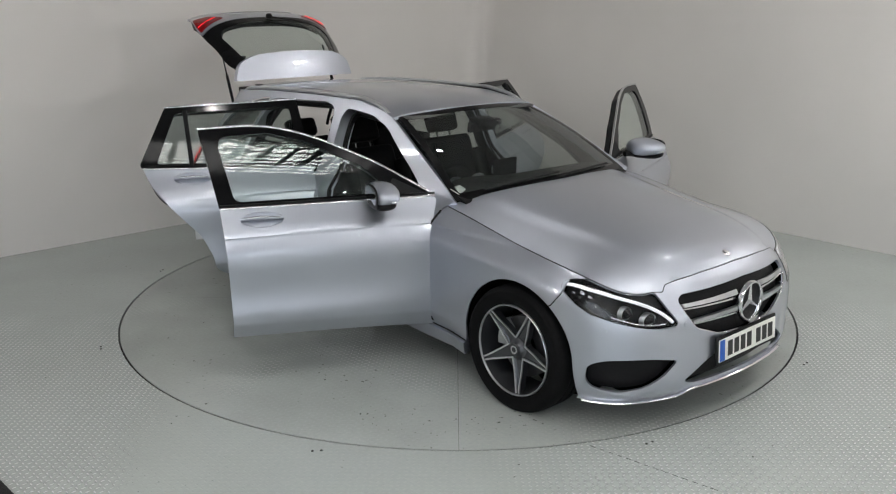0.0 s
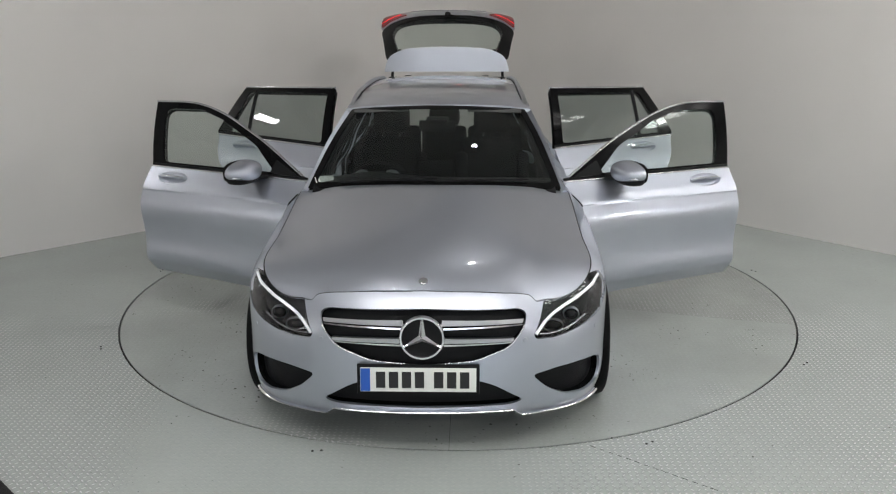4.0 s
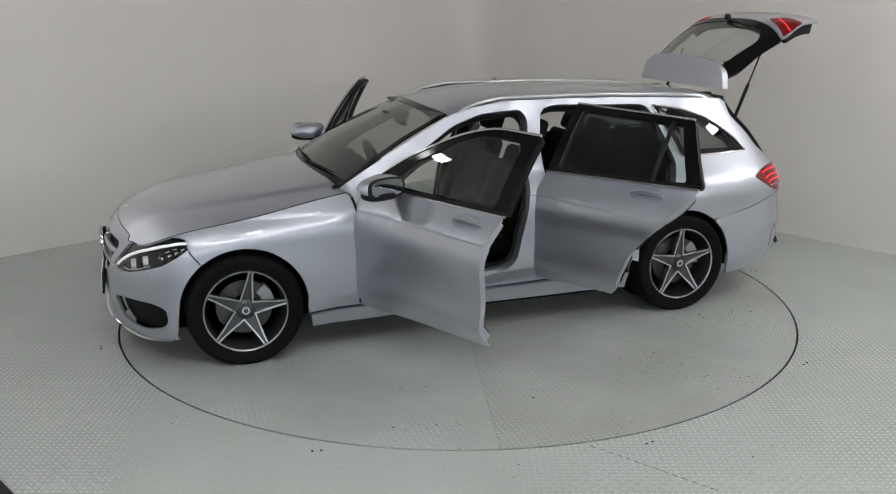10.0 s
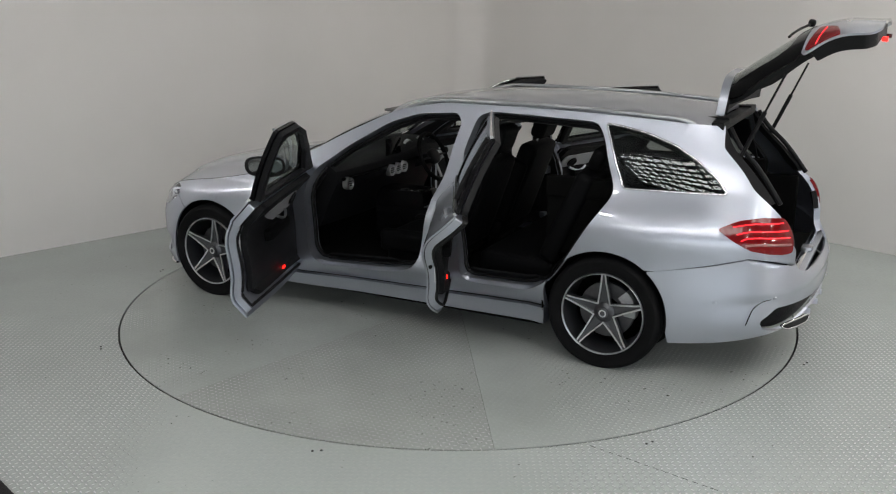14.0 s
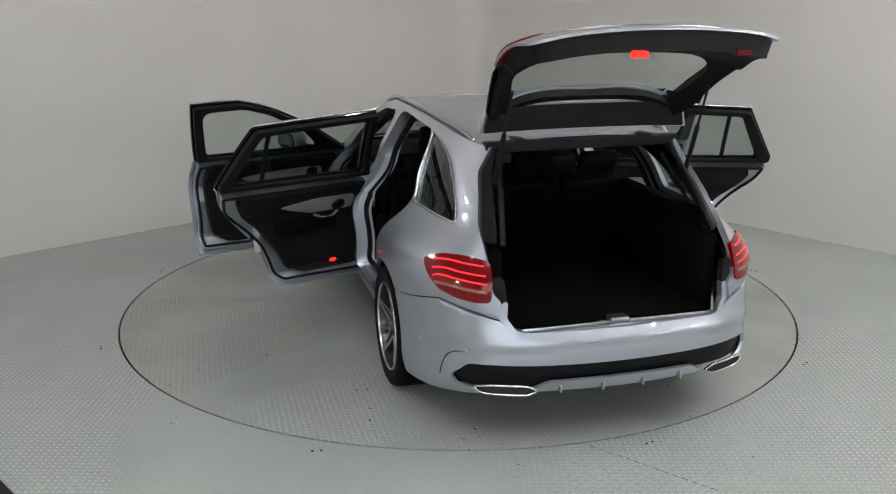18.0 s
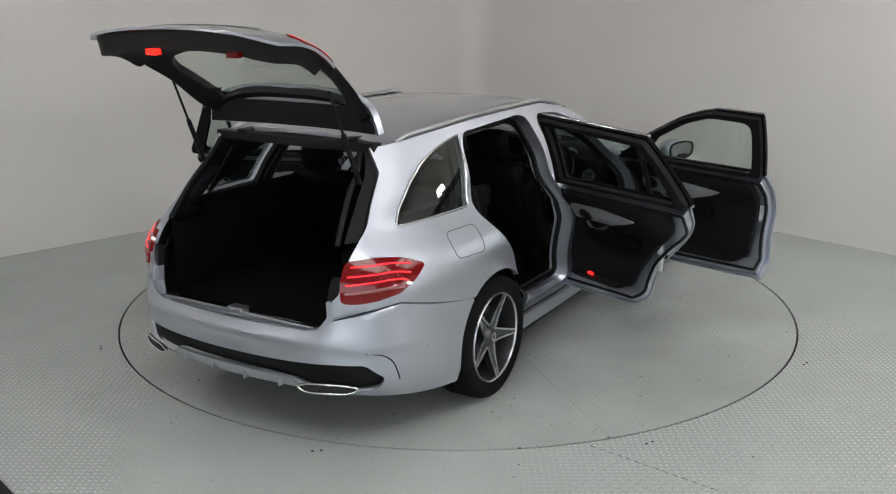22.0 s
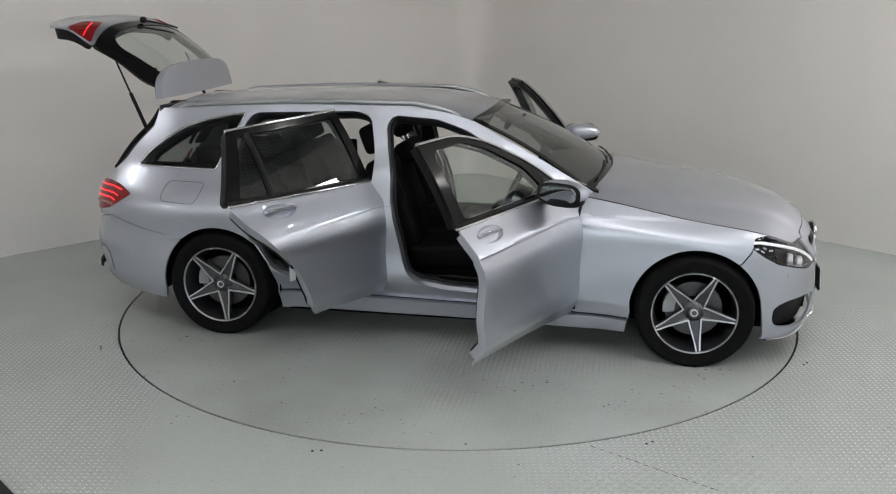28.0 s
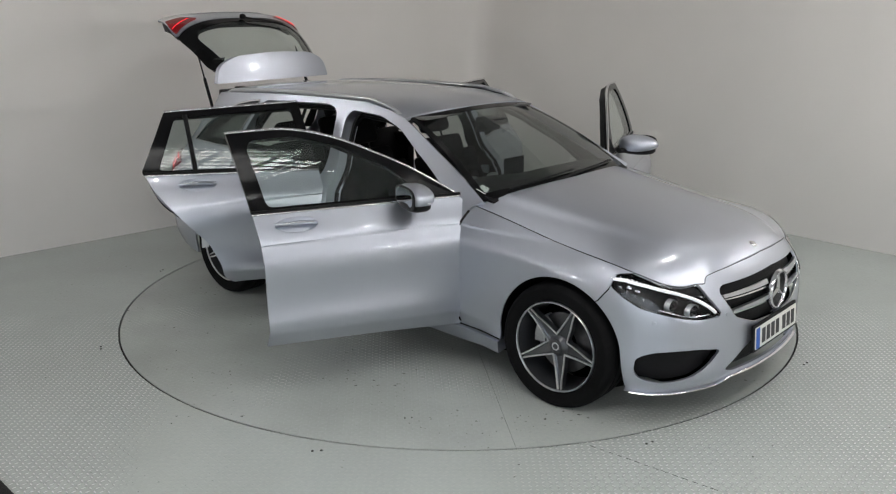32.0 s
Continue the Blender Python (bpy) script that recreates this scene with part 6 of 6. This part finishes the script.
for s_ in (1, -1):
    bm = bmesh.new()
    box(bm, -2.22, -0.95, s_ * 0.545 - 0.035, s_ * 0.545 + 0.035, 0.55, 0.93, 0.02)
    box(bm, -2.02, -0.95, s_ * 0.565 - 0.035, s_ * 0.565 + 0.035, 0.90, 1.02, 0.02)
    part("boot_side", bm, M_CARPET, car)


def cushion(name, x0, x1, y0, y1, z0, z1, bevel, material, parent, m=None):
    bm = bmesh.new()
    box(bm, x0, x1, y0, y1, z0, z1, bevel, 3, m)
    return part(name, bm, material, parent, smooth=60)


def front_seat(y):
    base = cushion("front_seat", -0.30, 0.22, y - 0.24, y + 0.24, 0.40, 0.53, 0.05, M_LEATHER, car, pose(0, 0, 0, 0, -4, 0))
    lean = pose(-0.30, y, 0.48, 0, -20, 0)
    back = cushion("backrest", -0.075, 0.055, -0.215, 0.215, 0.0, 0.62, 0.055, M_LEATHER, base, lean)
    for sd in (-1, 1):
        cushion("side_bolster", -0.06, 0.115, sd * 0.215 - 0.045, sd * 0.215 + 0.045, 0.05, 0.50, 0.04, M_LEATHER, base, lean)
        cushion("seat_bolster", -0.28, 0.20, y + sd * 0.225 - 0.045, y + sd * 0.225 + 0.045, 0.42, 0.565, 0.04, M_LEATHER, base)
        tv, tf = tube([lean @ Vector((-0.01, sd * 0.06, 0.58)), lean @ Vector((-0.01, sd * 0.06, 0.70))], 0.007, 8)
        from_arrays("headrest_post", tv, tf, M_CHROME, base)
    cushion("headrest", -0.055, 0.045, -0.13, 0.13, 0.655, 0.835, 0.045, M_LEATHER, base, lean)
    cushion("seat_base", -0.25, 0.18, y - 0.20, y + 0.20, 0.31, 0.41, 0.02, M_BLACK, base)
    return base


for y_ in (0.36, -0.36):
    front_seat(y_)
bench = cushion("rear_bench", -0.99, -0.50, -0.62, 0.62, 0.40, 0.545, 0.05, M_LEATHER, car, pose(0, 0, 0, 0, -3, 0))
lean = pose(-0.95, 0, 0.50, 0, -24, 0)
for y_, w in ((0.40, 0.215), (0.0, 0.175), (-0.40, 0.215)):
    cushion("bench_back", -0.07, 0.05, y_ - w, y_ + w, 0.0, 0.60, 0.045, M_LEATHER, bench, lean)
    cushion("headrest", -0.045, 0.04, y_ - 0.12, y_ + 0.12, 0.61, 0.745, 0.04, M_LEATHER, bench, lean)
# dashboard: lofted section across the cabin
sec = [(0.86, 0.80), (0.86, 0.955), (0.78, 0.985), (0.62, 0.985), (0.52, 0.965), (0.475, 0.93), (0.47, 0.85), (0.50, 0.80), (0.55, 0.70), (0.62, 0.55), (0.84, 0.50)]
vs, fs, n = [], [], 24
for i in range(n + 1):
    y = -0.70 + 1.40 * i / n
    hood = 0.035 * math.exp(-((y + 0.37) / 0.20) ** 2)
    fwd = -0.03 * (1 - (y / 0.7) ** 2)
    for j, (x, z) in enumerate(sec):
        vs.append((x + (fwd if j > 2 else 0), y, z + (hood if 2 <= j <= 5 else 0)))
k = len(sec)
for i in range(n):
    for j in range(k):
        fs.append((i * k + j, i * k + (j + 1) % k, (i + 1) * k + (j + 1) % k, (i + 1) * k + j))
fs += [tuple(range(k))[::-1], tuple(n * k + j for j in range(k))]
dash = from_arrays("dashboard", vs, fs, M_BLACK, car, smooth=35)
trim_bar = bmesh.new()
box(trim_bar, 0.435, 0.46, -0.66, 0.66, 0.865, 0.885, 0.006)
part("dash_trim", trim_bar, M_GLOSSBLACK, dash)
for y_ in (-0.62, 0.62, -0.085, 0.0, 0.085):
    tv, tf = lathe([(0.0, 0.0), (0.030, 0.0), (0.033, -0.010), (0.040, -0.010), (0.042, 0.01), (0.042, 0.03)], 24, "x")
    vent = from_arrays("air_vent", [(0.425 + a, y_ + b, 0.845 + c) for a, b, c in tv], tf, M_SATIN, dash)
    for q in (-0.014, 0.0, 0.014):
        bm = bmesh.new()
        box(bm, 0.418, 0.424, y_ - 0.026, y_ + 0.026, 0.845 + q - 0.002, 0.845 + q + 0.002)
        part("vent_slat", bm, M_BLACK, vent, smooth=0)
bm = bmesh.new()
box(bm, -0.10, 0.10, -0.005, 0.005, -0.06, 0.06, 0.006, m=pose(0.46, 0, 1.005, 0, 0, 90) @ pose(0, 0, 0, 0, 0, 0))
part("display_screen", bm, M_GLOSSBLACK, dash)
bm = bmesh.new()
box(bm, -0.25, 0.55, -0.13, 0.13, 0.31, 0.60, 0.04)
box(bm, 0.15, 0.56, -0.12, 0.12, 0.55, 0.72, 0.05)
console = part("centre_console", bm, M_GLOSSBLACK, car)
bm = bmesh.new()
box(bm, -0.30, -0.02, -0.12, 0.12, 0.58, 0.67, 0.03)
part("console_armrest", bm, M_LEATHER, console)
bm = bmesh.new()
box(bm, 0.05, 0.30, -0.10, 0.10, 0.600, 0.612, 0.004, m=pose(0, 0, 0.0, 0, 0, 0))
part("console_trim", bm, M_RIMDARK, console)
# steering wheel on the right-hand side
sw = pose(0.33, -0.36, 0.885, 0, -66, 0)
vs, fs = [], []
for i in range(40):
    a = 2 * math.pi * i / 40
    for j in range(10):
        b = 2 * math.pi * j / 10
        r = 0.178 + 0.016 * math.cos(b)
        vs.append(sw @ Vector((r * math.cos(a), r * math.sin(a), 0.016 * math.sin(b))))
for i in range(40):
    for j in range(10):
        fs.append((i * 10 + j, ((i + 1) % 40) * 10 + j, ((i + 1) % 40) * 10 + (j + 1) % 10, i * 10 + (j + 1) % 10))
steering = from_arrays("steering_wheel", vs, fs, M_LEATHER, car, smooth=60)
blob("horn_pad", (0, 0, 0), (0.06, 0.075, 0.025), M_BLACK, steering).matrix_basis = sw
for a in (90, 270, 180):
    d = Vector((math.cos(radians(a)), math.sin(radians(a)), 0))
    trim("wheel_spoke", [sw @ (d * 0.05), sw @ (d * 0.175)], 0.016, M_BLACK if a != 180 else M_SATIN, steering, 0.4)
trim("steering_column", [sw @ Vector((0, 0, -0.02)), Vector((0.52, -0.36, 0.82))], 0.045, M_BLACK, steering)
for dy in (-0.09, 0.09):
    tv, tf = lathe([(0.0, 0.0), (0.05, 0.0), (0.055, -0.012), (0.06, 0.01)], 24, "x")
    from_arrays("instrument_dial", [(0.50 + a, -0.36 + dy + b, 0.955 + c) for a, b, c in tv], tf, M_SATIN, dash)
# rear-view mirror, sensor box, paper label on the screen
bm = bmesh.new()
box(bm, -0.015, 0.015, -0.115, 0.115, -0.035, 0.035, 0.012)
rv = part("rear_view_mirror", bm, M_BLACK, car)
rv.matrix_basis = pose(0.25, 0, 1.245, 0, 12, 0)
bm = bmesh.new()
box(bm, 0.20, 0.36, -0.07, 0.07, 1.255, 1.300, 0.015, m=pose(0, 0, 0, 0, 0, 0))
part("sensor_box", bm, M_BLACK, rv).matrix_basis = rv.matrix_basis.inverted() @ pose(0, 0, 0.0)
bm = bmesh.new()
box(bm, -0.03, 0.03, -0.055, 0.055, 0.0, 0.002)
part("paper_label", bm, mat("white_paper", (0.8, 0.8, 0.78), 0.7, grain=0.03, scale=50), car, "white paper label on the dashboard").matrix_basis = pose(0.745, -0.645, 1.000, 0, 25, 20)
for s_ in (1, -1):
    pts = [Vector((-0.42, s_ * 0.62, 1.20)), Vector((-0.40, s_ * 0.665, 0.95)), Vector((-0.38, s_ * 0.70, 0.55))]
    trim("seat_belt", pts, 0.022, M_BLACK, car, 0.25)
    bm = bmesh.new()
    box(bm, 0.05, 0.20, s_ * 0.36 - 0.17, s_ * 0.36 + 0.17, 1.325, 1.340, 0.006, m=pose(0, 0, 0, 0, 0, 0))
    part("sun_visor", bm, mat("visor_grey", (0.10, 0.10, 0.10), 0.8, grain=0.1, scale=100), car)

# ---------------------------------------------------------------- motion
RATE, OFFSET = 11.638, Matrix.Translation((0.113, -0.117, 0))
START = [(0.0, -47.76), (0.25, -49.1), (0.5, -51.0), (1.0, -56.2), (1.5, -61.8), (2.0, -67.67)]
END = [(29.5, -387.7), (30.0, -393.5), (30.25, -395.8), (30.5, -397.6), (30.75, -399.1), (31.0, -400.25), (31.25, -400.8), (31.5, -400.92), (32.0, -400.92)]


def motions():
    turns = START + [(float(t), -67.67 - RATE * (t - 2)) for t in range(3, 30)] + END
    turns.sort()
    walk(turntable, [(t, pose(0, 0, 0, 0, 0, a)) for t, a in turns])
    walk(car, [(t, pose(0, 0, 0, 0, 0, a) @ OFFSET) for t, a in turns])


motions()
